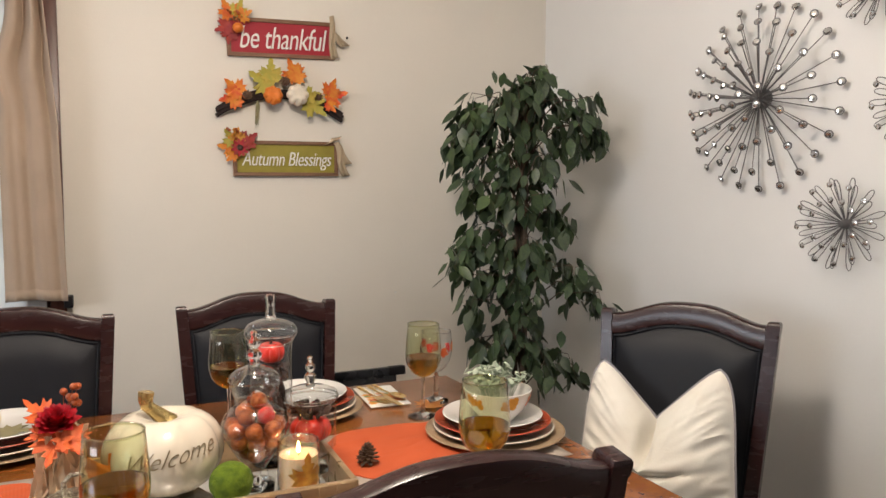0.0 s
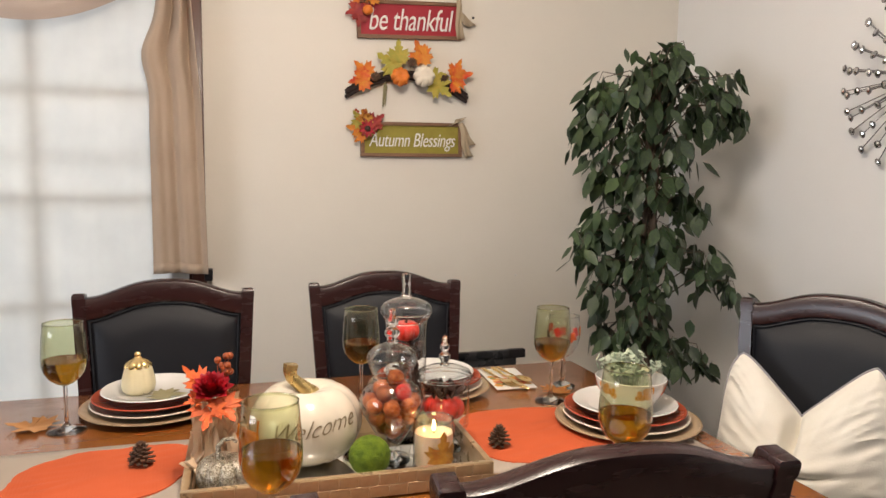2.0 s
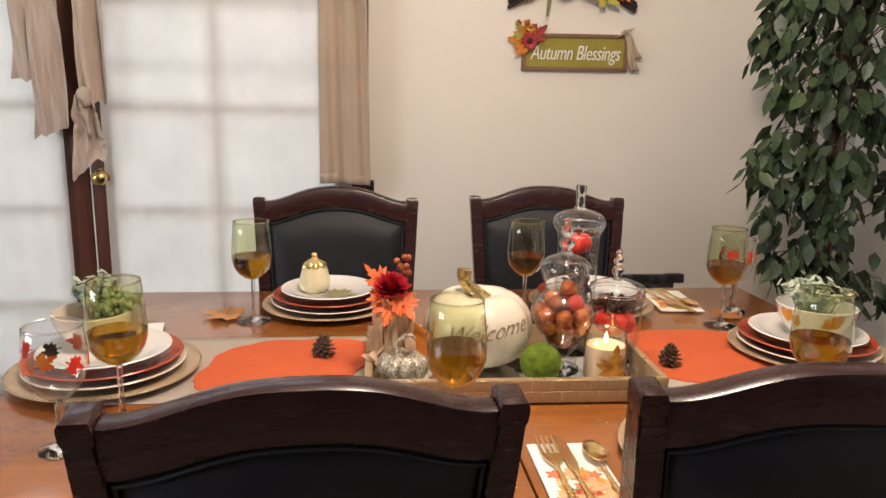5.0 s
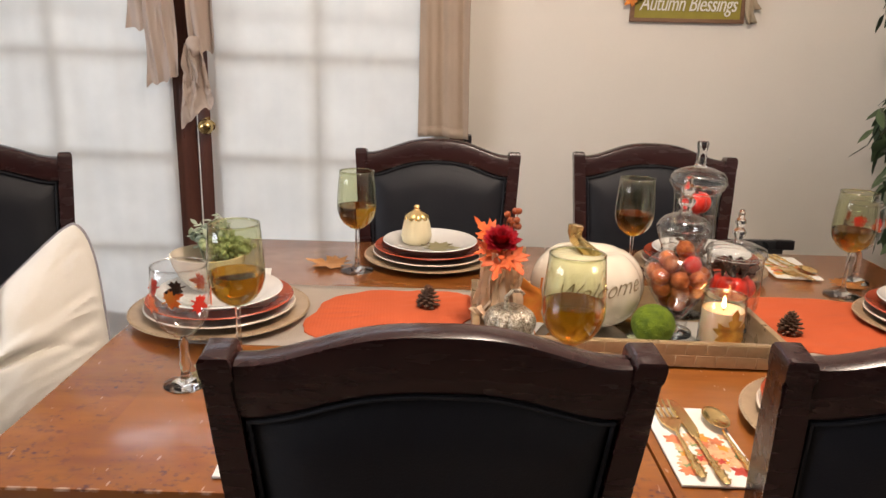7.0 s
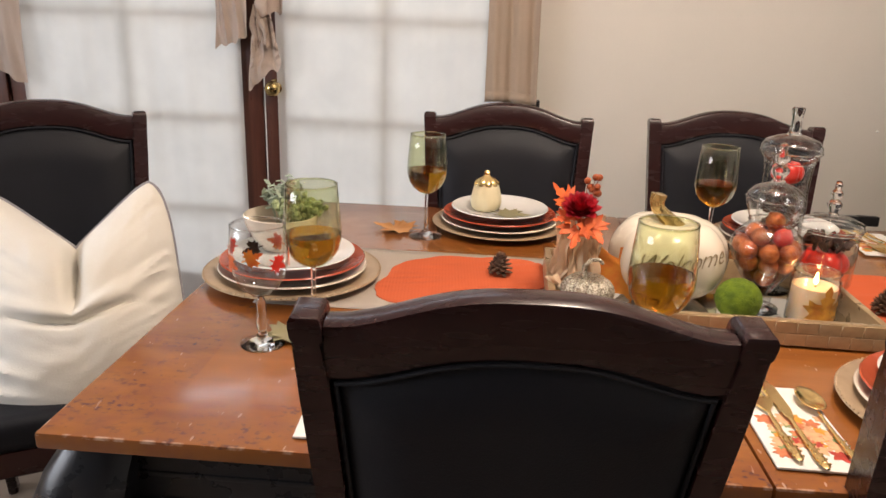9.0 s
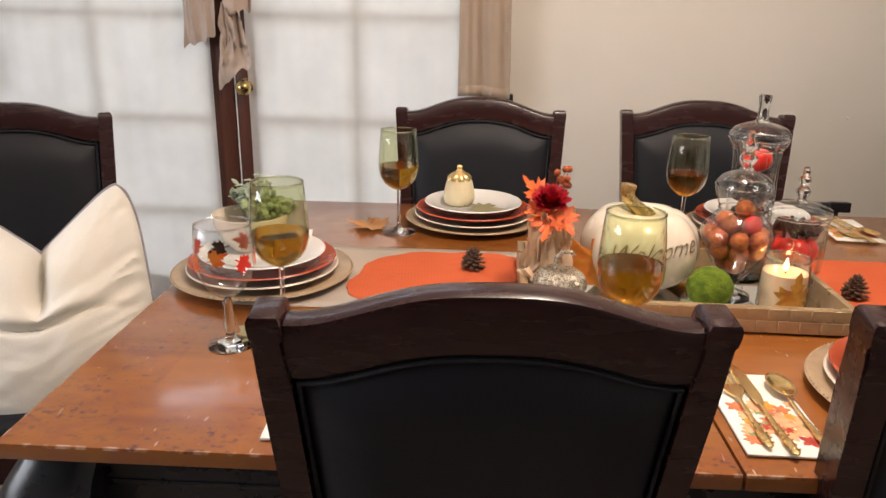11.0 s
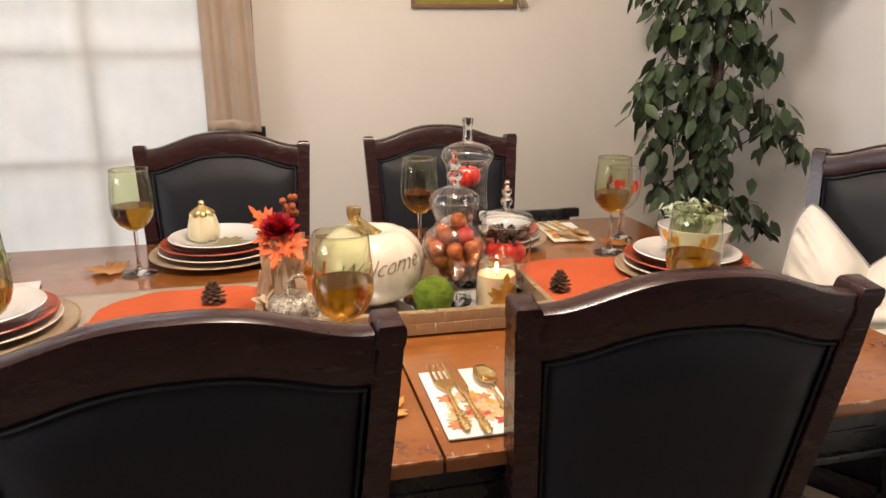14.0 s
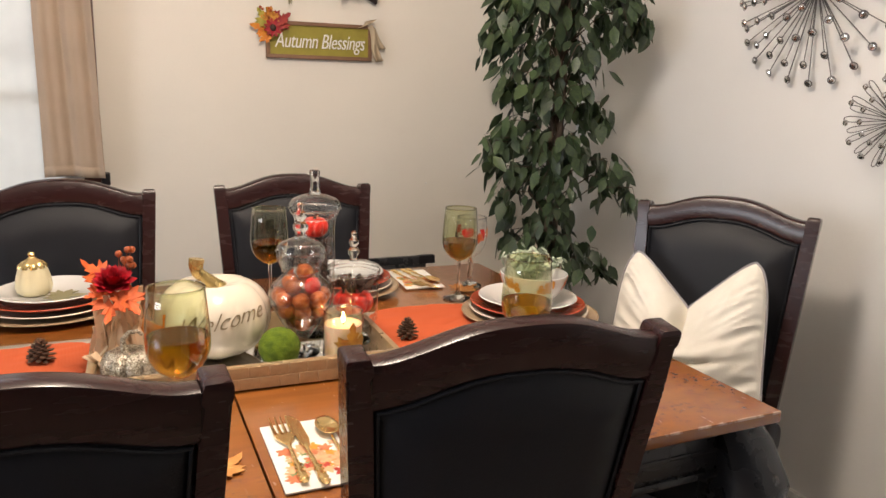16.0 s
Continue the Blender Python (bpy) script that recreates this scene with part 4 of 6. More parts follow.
def succulent(x, y, z, seed, r, height, mat, plump, label):
    rng = random.Random(seed)
    s = thing("artificial_plant", pose(x, y, z), label, "plant", "small artificial plants")
    bm = bmesh.new()
    for k in range(26):
        a, t = rng.uniform(0, 6.28), rng.random() ** 0.6
        end = Vector((r * t * math.cos(a), r * t * math.sin(a), height * (0.45 + 0.6 * rng.random() * (1.15 - t))))
        sweep(bm, [(0.3 * end.x, 0.3 * end.y, -0.035), (0.7 * end.x, 0.7 * end.y, 0.6 * end.z), tuple(end)], 0.0011, 4)
        for j in range(9 if not plump else 8):
            f = 0.35 + 0.65 * j / 8
            c = end * f + Vector((rng.uniform(-1, 1), rng.uniform(-1, 1), rng.uniform(-0.6, 1))) * 0.011
            d = Vector((rng.uniform(-1, 1), rng.uniform(-1, 1), rng.uniform(-0.2, 1))).normalized()
            vs = bmesh.ops.create_icosphere(bm, subdivisions=1, radius=0.0075 if plump else 0.0085)["verts"]
            bmesh.ops.scale(bm, vec=(1.0, 0.8, 0.85) if plump else (1.3, 0.7, 0.16), verts=vs)
            bmesh.ops.transform(bm, matrix=Matrix.Translation(c) @ d.to_track_quat("X", "Z").to_matrix().to_4x4(), verts=vs)
    part("foliage", bm, mat, s)
    return s


succulent(-0.572, 1.500, PLATE_Z + 0.052, 11, 0.058, 0.058, SUCCULENT, True, "green succulent cluster in a cream bowl")
succulent(-0.605, 1.530, PLATE_Z + 0.055, 14, 0.042, 0.080, SAGE, False, "pale sage sprigs beside the green succulent")
succulent(0.880, 1.480, PLATE_Z + 0.056, 12, 0.085, 0.075, SAGE, False, "pale sage green artificial plant in a bowl")


# ---------------------------------------------------------------- glasses
def rim(r, z, thick=0.0011):
    bm = bmesh.new()
    pts = [(r * math.cos(2 * math.pi * i / 40), r * math.sin(2 * math.pi * i / 40), z) for i in range(41)]
    sweep(bm, pts, thick, 6, False)
    bmesh.ops.remove_doubles(bm, verts=bm.verts, dist=0.00005)
    return bm


def wine_glass(x, y, fill=0.146):
    g = thing("wine_glass", pose(x, y, TOP + 0.0005), "green-tinted wine glass half full of amber wine", "glass", "tinted wine glasses")
    bowl_rows = [(0.0045, 0.100), (0.018, 0.106), (0.032, 0.117), (0.041, 0.131), (0.0455, 0.147), (0.0460, 0.163), (0.0445, 0.188), (0.0425, 0.212), (0.0400, 0.238)]
    part("bowl", lathe(bowl_rows + [(0.0390, 0.2386), (0.0388, 0.235)], 40), GREENGLASS, g, "green tinted bowl", 60)
    part("stem", lathe([(0.0, 0.0), (0.039, 0.0), (0.0395, 0.0015), (0.030, 0.004), (0.012, 0.008), (0.0055, 0.016), (0.0042, 0.03), (0.0038, 0.07), (0.0045, 0.100), (0, 0.1005)], 32), CLEARSOLID, g, "clear stem and foot", 60)
    part("rim", rim(0.0396, 0.2384), CLEARSOLID, g)
    liq = [(0, 0.1015)]
    for r, z in bowl_rows[1:]:
        if z < fill:
            liq.append((r - 0.0012, z + 0.001))
    liq += [(0.0442, fill), (0, fill)]
    part("wine", lathe(liq, 40), WINE, g, "amber white wine", 50)
    return g


for x, y, f in ((-0.340, 1.770, 0.158), (-0.471, 1.228, 0.158), (0.312, 1.783, 0.156), (0.778, 1.686, 0.154), (0.050, 1.106, 0.166), (0.648, 1.131, 0.160)):
    wine_glass(x, y, f)


def goblet(x, y, turn):
    g = thing("goblet", pose(x, y, TOP + 0.0005, 0, 0, turn), "clear goblet painted with red and brown autumn leaves", "glass", "painted goblets")
    rows = [(0.004, 0.078), (0.014, 0.082), (0.028, 0.094), (0.038, 0.112), (0.0425, 0.132), (0.0435, 0.152), (0.0420, 0.175), (0.0405, 0.192)]
    part("bowl", lathe(rows + [(0.0396, 0.1925), (0.0394, 0.189)], 40), GLASS, g, angle=60)
    part("stem", lathe([(0.0, 0.0), (0.034, 0.0), (0.034, 0.0015), (0.026, 0.005), (0.010, 0.011), (0.0065, 0.02), (0.009, 0.035), (0.0065, 0.05), (0.008, 0.066), (0.006, 0.072), (0.004, 0.078), (0, 0.0785)], 32), CLEARSOLID, g, angle=60)
    part("rim", rim(0.0401, 0.1925), CLEARSOLID, g)
    mats = (ORANGEPETAL, FLAMELEAF, DARKFILL, REDORN, ORANGEPETAL, FLAMELEAF, REDORN)
    for k, m in enumerate(mats):
        bm = maple(0.035, 5, k, 0.0)
        a0, z0 = 2 * math.pi * k / len(mats), 0.140 + 0.014 * (k % 2)
        tilt = 0.7 * math.sin(3 * k)
        for v in bm.verts:
            x2 = (v.co.x - 0.012) * math.cos(tilt) - v.co.y * math.sin(tilt)
            y2 = (v.co.x - 0.012) * math.sin(tilt) + v.co.y * math.cos(tilt)
            a, r = a0 + x2 / 0.044, 0.0441 + v.co.z * 0.2
            v.co = (r * math.cos(a), r * math.sin(a), z0 + y2)
        part("leaf_decal", bm, m, g, "painted leaf")
    return g


goblet(-0.532, 1.146, 20)
goblet(0.868, 1.800, 70)


# ---------------------------------------------------------------- tray and centrepiece
TRAY = pose(0.189, 1.413, TOP + 0.004, 0, 0, -1.6)
tray = thing("tray", TRAY, "champagne crocodile-embossed tray with a mirrored base", "tray")
tw, td, th2 = 0.269, 0.157, 0.044
part("mirror_base", boxes(((0, 0, 0.004), (2 * tw - 0.02, 2 * td - 0.02, 0.006))), MIRROR, tray, "mirrored tray base")
for s in (-1, 1):
    part("side", boxes(((0, s * (td - 0.006), th2 / 2), (2 * tw, 0.012, th2)), bevel=0.002), CROC, tray)
    part("end", boxes(((s * (tw - 0.006), 0, th2 / 2), (0.012, 2 * td - 0.024, th2)), bevel=0.002), CROC, tray)
rng = random.Random(21)
bm = bmesh.new()
box(bm, (0, 0, 0), (0.033, 0.0016, 0.0195), 0.0007, 1)
tmp = mesh_object("scale", bm, CROC)
SCALE_MESH = tmp.data
bpy.data.objects.remove(tmp)
for row in range(2):
    for k in range(16 - row):
        shared("embossed_scale", SCALE_MESH, tray, pose(-tw + 0.0175 + 0.0343 * k + 0.0170 * row, -td - 0.0003, 0.0120 + 0.0207 * row))
    for k in range(8 - row):
        shared("embossed_scale", SCALE_MESH, tray, pose(-tw - 0.0003, -td + 0.030 + 0.0343 * k + 0.0170 * row, 0.0120 + 0.0207 * row, 0, 0, 90))
        shared("embossed_scale", SCALE_MESH, tray, pose(-tw + 0.0123, -td + 0.030 + 0.0343 * k + 0.0170 * row, 0.0120 + 0.0207 * row, 0, 0, 90))
BASE = TOP + 0.012


def ribbed(r, h, ribs, depth, rows=16, dimple=0.18):
    """A pumpkin body with ribs and a sunk crown."""
    prof = []
    for k in range(rows + 1):
        a = -math.pi / 2 + math.pi * k / rows
        z = h / 2 + h / 2 * math.sin(a)
        rr = r * math.cos(a) ** 0.75 if abs(math.cos(a)) > 1e-6 else 0
        if a > 0.9:
            z -= h * dimple * ((a - 0.9) / 0.67) ** 2
        prof.append((max(rr, 0.0) if 0 < k < rows else 0, z))
    return lathe(prof, ribs * 8, lambda a, k: 1 - depth * (1 - abs(math.cos(a * ribs / 2)) ** 0.6))


def pumpkin_welcome():
    px, py = 0.139, 1.440
    p = thing("pumpkin", pose(px, py, BASE), "cream glazed pumpkin lettered Welcome with a gold stem", "pumpkin")
    r, h = 0.108, 0.156
    part("body", ribbed(r, h, 8, 0.07), PUMPKIN, p)
    bm = bmesh.new()
    sweep(bm, [(0.012, 0, 0.108), (0.006, 0, 0.122), (-0.004, 0, 0.135), (-0.018, 0.001, 0.148), (-0.030, 0.002, 0.160), (-0.033, 0.002, 0.172), (-0.031, 0.002, 0.186)], [0.036, 0.022, 0.015, 0.012, 0.011, 0.0115, 0.013], 14)
    for v in bm.verts:
        v.co.x *= 1 + 0.08 * math.sin(9 * math.atan2(v.co.y, v.co.x))
    bmesh.ops.translate(bm, verts=bm.verts, vec=(0.004, 0.004, 0.003))
    part("stem", bm, GOLDLEAF, p, "twisted antique gold stem")
    me = text_mesh("Welcome", 0.0430, 0.0004, 0.50, 1.0, -0.0005)
    me.materials.append(GOLDINK)
    bm = bmesh.new()
    bm.from_mesh(me)
    bmesh.ops.subdivide_edges(bm, edges=[e for e in bm.edges if e.calc_length() > 0.006], cuts=2)
    for v in bm.verts:
        ang = -math.pi / 2 + 0.02 + v.co.x / r
        z = 0.094 + v.co.y + 0.12 * v.co.x
        s = max(-0.98, min(0.98, (z - h / 2) / (h / 2)))
        rr = r * (math.sqrt(1 - s * s)) ** 0.75
        rr *= 1 - 0.07 * (1 - abs(math.cos(ang * 4)) ** 0.6)
        rr += 0.0016 + v.co.z
        v.co = (rr * math.cos(ang), rr * math.sin(ang), z)
    part("lettering", bm, GOLDINK, p, "gold script reading Welcome")
    bpy.data.meshes.remove(me)


pumpkin_welcome()


def jar(x, y, rows, lid_rows, knob_rows, label):
    j = thing("apothecary_jar", pose(x, y, BASE), label, "jar", "glass apothecary jars")
    k = next(n for n, row in enumerate(rows) if row[1] > 0.011)
    part("jar_body", lathe(rows[k:], 40), GLASS, j, angle=60)
    part("jar_foot", lathe(rows[:k + 1] + [(0, rows[k][1])], 40), CLEARSOLID, j, "solid glass foot", 60)
    part("rim", rim(rows[-1][0], rows[-1][1], 0.0016), CLEARSOLID, j)
    lid = part("lid", lathe(lid_rows, 40), GLASS, j, "clear domed glass lid", 60)
    part("finial", lathe([(0, knob_rows[0][1])] + knob_rows, 28), CLEARSOLID, lid, "solid glass finial", 60)
    part("rim", rim(max(r for r, z in lid_rows), max(lid_rows)[1], 0.0014), CLEARSOLID, lid)
    return j


FINIAL = [(0.010, 0), (0.007, 0.008), (0.012, 0.018), (0.0125, 0.024), (0.006, 0.034), (0.010, 0.042), (0.010, 0.048), (0.005, 0.056), (0.0065, 0.064), (0.004, 0.072), (0, 0.074)]
HEART, TALL, SMALL = (0.299, 1.402), (0.355, 1.512), (0.417, 1.438)
heart = jar(*HEART, [(0, 0), (0.036, 0), (0.036, 0.002), (0.012, 0.007), (0.0085, 0.013), (0.010, 0.021), (0.021, 0.035), (0.040, 0.063), (0.055, 0.090), (0.0625, 0.110), (0.0625, 0.122), (0.055, 0.138), (0.043, 0.149), (0.036, 0.157), (0.037, 0.162)],
            [(0.036, 0.163), (0.040, 0.172), (0.0455, 0.187), (0.0475, 0.202), (0.0455, 0.211), (0.035, 0.221), (0.018, 0.228), (0.010, 0.231)], [(r * 1.22, 0.230 + z * 0.93) for r, z in FINIAL], "heart-shaped glass jar filled with copper ornaments")
tall = jar(*TALL, [(0, 0), (0.040, 0), (0.040, 0.003), (0.013, 0.012), (0.010, 0.035), (0.016, 0.042), (0.041, 0.060), (0.043, 0.10), (0.041, 0.13), (0.043, 0.165), (0.041, 0.195), (0.042, 0.230), (0.0435, 0.248)],
           [(0.0425, 0.250), (0.049, 0.256), (0.0535, 0.267), (0.0530, 0.277), (0.046, 0.287), (0.029, 0.294), (0.013, 0.298)], [(0.013, 0.297), (0.0100, 0.304), (0.0088, 0.326), (0.0115, 0.343), (0.0095, 0.347), (0, 0.347)], "tall glass jar with a red pumpkin and dark filler")
small = jar(*SMALL, [(0, 0), (0.038, 0), (0.038, 0.003), (0.012, 0.010), (0.012, 0.018), (0.039, 0.030), (0.050, 0.046), (0.0515, 0.09), (0.051, 0.128), (0.0525, 0.142)],
            [(0.052, 0.143), (0.0555, 0.148), (0.053, 0.157), (0.034, 0.165), (0.010, 0.169)], [(r, 0.168 + z * 0.86) for r, z in FINIAL], "small footed glass jar holding a red pumpkin")


def ornament(x, y, z, r, mat, name="ornament", squash=1.0):
    bm = bmesh.new()
    ball(bm, (0, 0, 0), r, squash, 16, 10)
    sweep(bm, [(0, 0, r * squash * 0.95), (0, 0, r * squash * 1.12)], r * 0.2, 8)
    ob = mesh_object(name, bm, mat)
    ob.matrix_basis = pose(x, y, z, random.uniform(-50, 50), random.uniform(-50, 50), 0)
    return tagged(ob, "small copper glitter ball ornament in the jar", "ornament", "ornaments in the jar")


random.seed(5)
ORN = []
for lvl, rad, cnt in ((0.062, 0.016, 3), (0.088, 0.034, 6), (0.112, 0.042, 7), (0.136, 0.026, 4), (0.104, 0.008, 1), (0.160, 0.008, 1)):
    for k in range(cnt):
        a = 2 * math.pi * k / cnt + lvl * 40
        ornament(HEART[0] + rad * math.cos(a), HEART[1] + rad * math.sin(a), BASE + lvl, 0.0165, REDORN if (lvl == 0.136 and k == 0) else ORNAMENT)


def mini_pumpkin(x, y, z, r, h, mat, stem_mat, label, ribs=7):
    p = thing("mini_pumpkin", pose(x, y, z, 0, 0, 17), label, "pumpkin")
    part("body", ribbed(r, h, ribs, 0.12, 12), mat, p)
    bm = bmesh.new()
    sweep(bm, [(0, 0, h * 0.72), (0.0, 0.0, h * 0.98), (r * 0.15, 0, h * 1.16)], [r * 0.16, r * 0.1, r * 0.11], 8)
    part("stem", bm, stem_mat, p)
    return p


mini_pumpkin(*TALL, BASE + 0.206, 0.029, 0.044, REDORN, DARKFILL, "shiny red mini pumpkin inside the tall jar")
mini_pumpkin(*SMALL, BASE + 0.055, 0.043, 0.052, REDORN, DARKFILL, "shiny red mini pumpkin inside the small jar")


def filler(x, y, z, r, h, n, seed, label):
    rng2 = random.Random(seed)
    bm = bmesh.new()
    for k in range(n):
        a, q = rng2.uniform(0, 6.28), r * math.sqrt(rng2.random())
        vs = bmesh.ops.create_icosphere(bm, subdivisions=1, radius=rng2.uniform(0.006, 0.011))["verts"]
        bmesh.ops.scale(bm, vec=(1.4, 0.7, 0.5), verts=vs)
        bmesh.ops.transform(bm, matrix=pose(q * math.cos(a), q * math.sin(a), h * rng2.random(), rng2.uniform(0, 180), rng2.uniform(0, 180), 0), verts=vs)
    ob = mesh_object("dried_filler", bm, DARKFILL)
    ob.matrix_basis = pose(x, y, z)
    return tagged(ob, label, "potpourri", kind="stuff")


filler(*TALL, BASE + 0.066, 0.031, 0.135, 140, 3, "dark dried petals filling the tall jar")
filler(*SMALL, BASE + 0.110, 0.036, 0.022, 40, 6, "dark dried petals over the red pumpkin")


def candle(x, y):
    c = thing("jar_candle", pose(x, y, BASE), "lit cream candle in a glass jar with leaf label", "candle")
    part("wax", lathe([(0, 0.004), (0.034, 0.004), (0.0365, 0.008), (0.0365, 0.068), (0.033, 0.0655), (0, 0.064)], 40), WAX, c)
    part("jar", lathe([(0, 0), (0.036, 0), (0.0392, 0.004), (0.0392, 0.082), (0.0372, 0.086), (0.0375, 0.093), (0.0362, 0.093), (0.0360, 0.086), (0.0374, 0.080), (0.0374, 0.070)], 48), GLASS, c, "clear straight jar", 60)
    part("rim", rim(0.0370, 0.093, 0.0013), CLEARSOLID, c)
    bm = bmesh.new()
    sweep(bm, [(0, 0, 0.063), (0.001, 0, 0.072)], 0.0011, 6)
    part("wick", bm, DARKFILL, c)
    part("flame", lathe([(0, 0.069), (0.0032, 0.072), (0.0040, 0.076), (0.0026, 0.083), (0.0008, 0.090), (0, 0.092)], 14), FLAME, c, "small yellow flame")
    bm = maple(0.084, 5, 31, 0.0)
    for v in bm.verts:
        a, r = -math.pi / 2 + 0.20 + v.co.y / 0.0396, 0.0396 + v.co.z * 0.15
        v.co = (r * math.cos(a), r * math.sin(a), 0.006 + v.co.x + 0.004)
    part("label", bm, LABEL, c, "amber leaf-shaped label")


candle(0.367, 1.343)

bm = bmesh.new()
bmesh.ops.create_icosphere(bm, subdivisions=5, radius=0.0385)
for v in bm.verts:
    v.co *= 1 + 0.035 * noise.noise(v.co * 130) + 0.03 * noise.noise(v.co * 420)
ob = mesh_object("moss_ball", bm, MOSS)
ob.matrix_basis = pose(0.243, 1.340, BASE + 0.035) @ Matrix.Diagonal((1, 1, 0.94, 1))
tagged(ob, "round bright green moss ball resting on the tray", "moss ball")

sp = thing("silver_pumpkin", pose(-0.016, 1.336, BASE), "small silver glitter pumpkin with a curled stem", "pumpkin")
part("body", ribbed(0.048, 0.066, 9, 0.16, 16), SILVER, sp)
bm = bmesh.new()
sweep(bm, [(0, 0, 0.046), (-0.007, 0, 0.064), (-0.008, 0, 0.080), (0.002, 0, 0.092), (0.016, 0, 0.093), (0.023, 0, 0.086)], [0.008, 0.0055, 0.0045, 0.004, 0.0035, 0.003], 8)
part("stem", bm, SILVER, sp)


def husk_bouquet(x, y):
    h = thing("corn_husk_bouquet", pose(x, y, BASE), "corn husk bundle topped with a crimson flower", "decoration")
    rng2 = random.Random(9)
    for k in range(46):
        a = 2 * math.pi * k / 23 + rng2.uniform(-0.2, 0.2)
        bend, sway = rng2.uniform(-1.1, 1.1), rng2.uniform(-0.010, 0.016)
        r0, r1 = rng2.uniform(0.016, 0.034), rng2.uniform(0.010, 0.028)
        ht = rng2.uniform(0.08, 0.160)
        w = rng2.uniform(0.016, 0.038)

        def strip(u, v, a=a, r0=r0, r1=r1, ht=ht, w=w, bend=bend, sway=sway):
            r = r0 * (1 - v) + r1 * v + 0.012 * math.sin(v * 3.1) + (0.06 * (v - 0.7) if v > 0.7 else 0)
            r += sway * math.sin(5 * v) + 0.004 * math.cos(6.28 * u + 9 * sway)
            aa = a + bend * v * v + (u - 0.5) * w * (1.2 - 0.8 * v) / max(r, 0.012)
            return (r * math.cos(aa), r * math.sin(aa), ht * v)
        part("husk", sheet(4, 10, strip), HUSK, h)
    face_up = Matrix.Rotation(radians(28), 3, "X")
    for k in range(56):
        t = k / 56
        a, lift = k * 2.4, 0.10 + 1.15 * (1 - t)
        size = 0.024 + 0.016 * t
        bm = bmesh.new()
        d = Vector((math.cos(a) * math.cos(lift), math.sin(a) * math.cos(lift), math.sin(lift)))
        side = d.cross(Vector((0, 0, 1))).normalized()
        vs = [Vector((0, 0, 0)), d * size * 0.55 + side * size * 0.36, d * size, d * size * 0.55 - side * size * 0.36, d * size * 0.5 - side.cross(d) * size * 0.12]
        q = [bm.verts.new(face_up @ v) for v in vs]
        for i, j in ((0, 1), (1, 2), (2, 3), (3, 0)):
            bm.faces.new((q[i], q[j], q[4]))
        bmesh.ops.translate(bm, verts=bm.verts, vec=(-0.003, -0.014, 0.166))
        part("petal", bm, REDPETAL, h)
    for k, (turn, lift, size) in enumerate(((146, 30, 0.072), (206, -8, 0.050), (256, -26, 0.078), (300, -22, 0.072))):
        ob = part("leaf", maple(size, 5, k + 3, 0.35), ORANGEPETAL, h, "orange silk leaf")
        ob.matrix_basis = Matrix.Translation((0.0, -0.012, 0.160)) @ face_up.to_4x4() @ pose(0, 0, 0, 0, 0, turn) @ pose(0.016, 0, 0, 0, -lift, 0)
    for k in range(9):
        bm = bmesh.new()
        p = (0.020 + rng2.uniform(-0.013, 0.013), 0.012 + rng2.uniform(-0.012, 0.012), 0.200 + rng2.uniform(-0.012, 0.020))
        ball(bm, p, 0.0065, 1, 8, 6)
        sweep(bm, [(0.006, 0.004, 0.15), p], 0.0008, 4)
        part("berry", bm, BERRY, h)
    ob = part("leaf", maple(0.150, 5, 12, 0.1), LEAFFALL, h, "orange maple leaf")
    ob.matrix_basis = pose(0.072, -0.014, 0.012, 90, -74, -4)


husk_bouquet(-0.030, 1.412)


def raffia_bow(x, y):
    r = thing("raffia_bow", pose(x, y, BASE), "pale raffia bow standing against the husk bundle", "bow")
    for k, (ax, az, tilt) in enumerate(((-0.020, 0.052, 0.3), (0.020, 0.048, -0.3), (-0.012, 0.000, 0.2), (0.014, 0.000, -0.2), (0.002, 0.000, 0.0))):
        def ribbon(u, v, ax=ax, az=az, tilt=tilt, k=k):
            w = 0.016 * (0.45 + v) * (u - 0.5)
            return (ax * v + w, -0.006 * math.sin(3 * v) - 0.002 * k + 0.004 * math.sin(8 * u), 0.034 + (az - 0.034) * v + tilt * w)
        thicken(part("loop" if k < 2 else "tail", sheet(5, 8, ribbon), HUSK, r), 0.0006)
    bm = bmesh.new()
    ball(bm, (0, -0.008, 0.034), 0.008, 0.8, 10, 8)
    part("knot", bm, HUSK, r)


raffia_bow(-0.058, 1.360)


# ---------------------------------------------------------------- loose table things
def pinecone(x, y, turn, r=0.023):
    c = thing("pinecone", pose(x, y, TOP + 0.007, 0, 0, turn), "small brown open pinecone lying on the orange felt", "pinecone", "pinecones")
    part("core", lathe([(0, 0), (r * 0.45, 0.003), (r * 0.55, 0.018), (r * 0.35, 0.034), (0, 0.042)], 12), CONE, c)
    bm = bmesh.new()
    prism(bm, [(0, -0.0028), (0.010, -0.0055), (0.0155, 0), (0.010, 0.0055), (0, 0.0028)], 0, 0.0022)
    tmp2 = mesh_object("scale", bm, CONE)
    me = tmp2.data
    bpy.data.objects.remove(tmp2)
    for k in range(62):
        t = k / 62
        rr = r * 0.5 * (1 - 0.75 * t ** 1.5)
        s = 1.05 - 0.55 * abs(t - 0.3) - 0.25 * t
        a = 137.5 * k
        shared("scale", me, c, pose(0, 0, 0.004 + 0.037 * t, 0, 0, a) @ pose(rr, 0, 0, 0, 18 - 75 * t, 0) @ Matrix.Scale(s, 4))


pinecone(-0.165, 1.512, 20)
pinecone(0.532, 1.418, 75, 0.021)


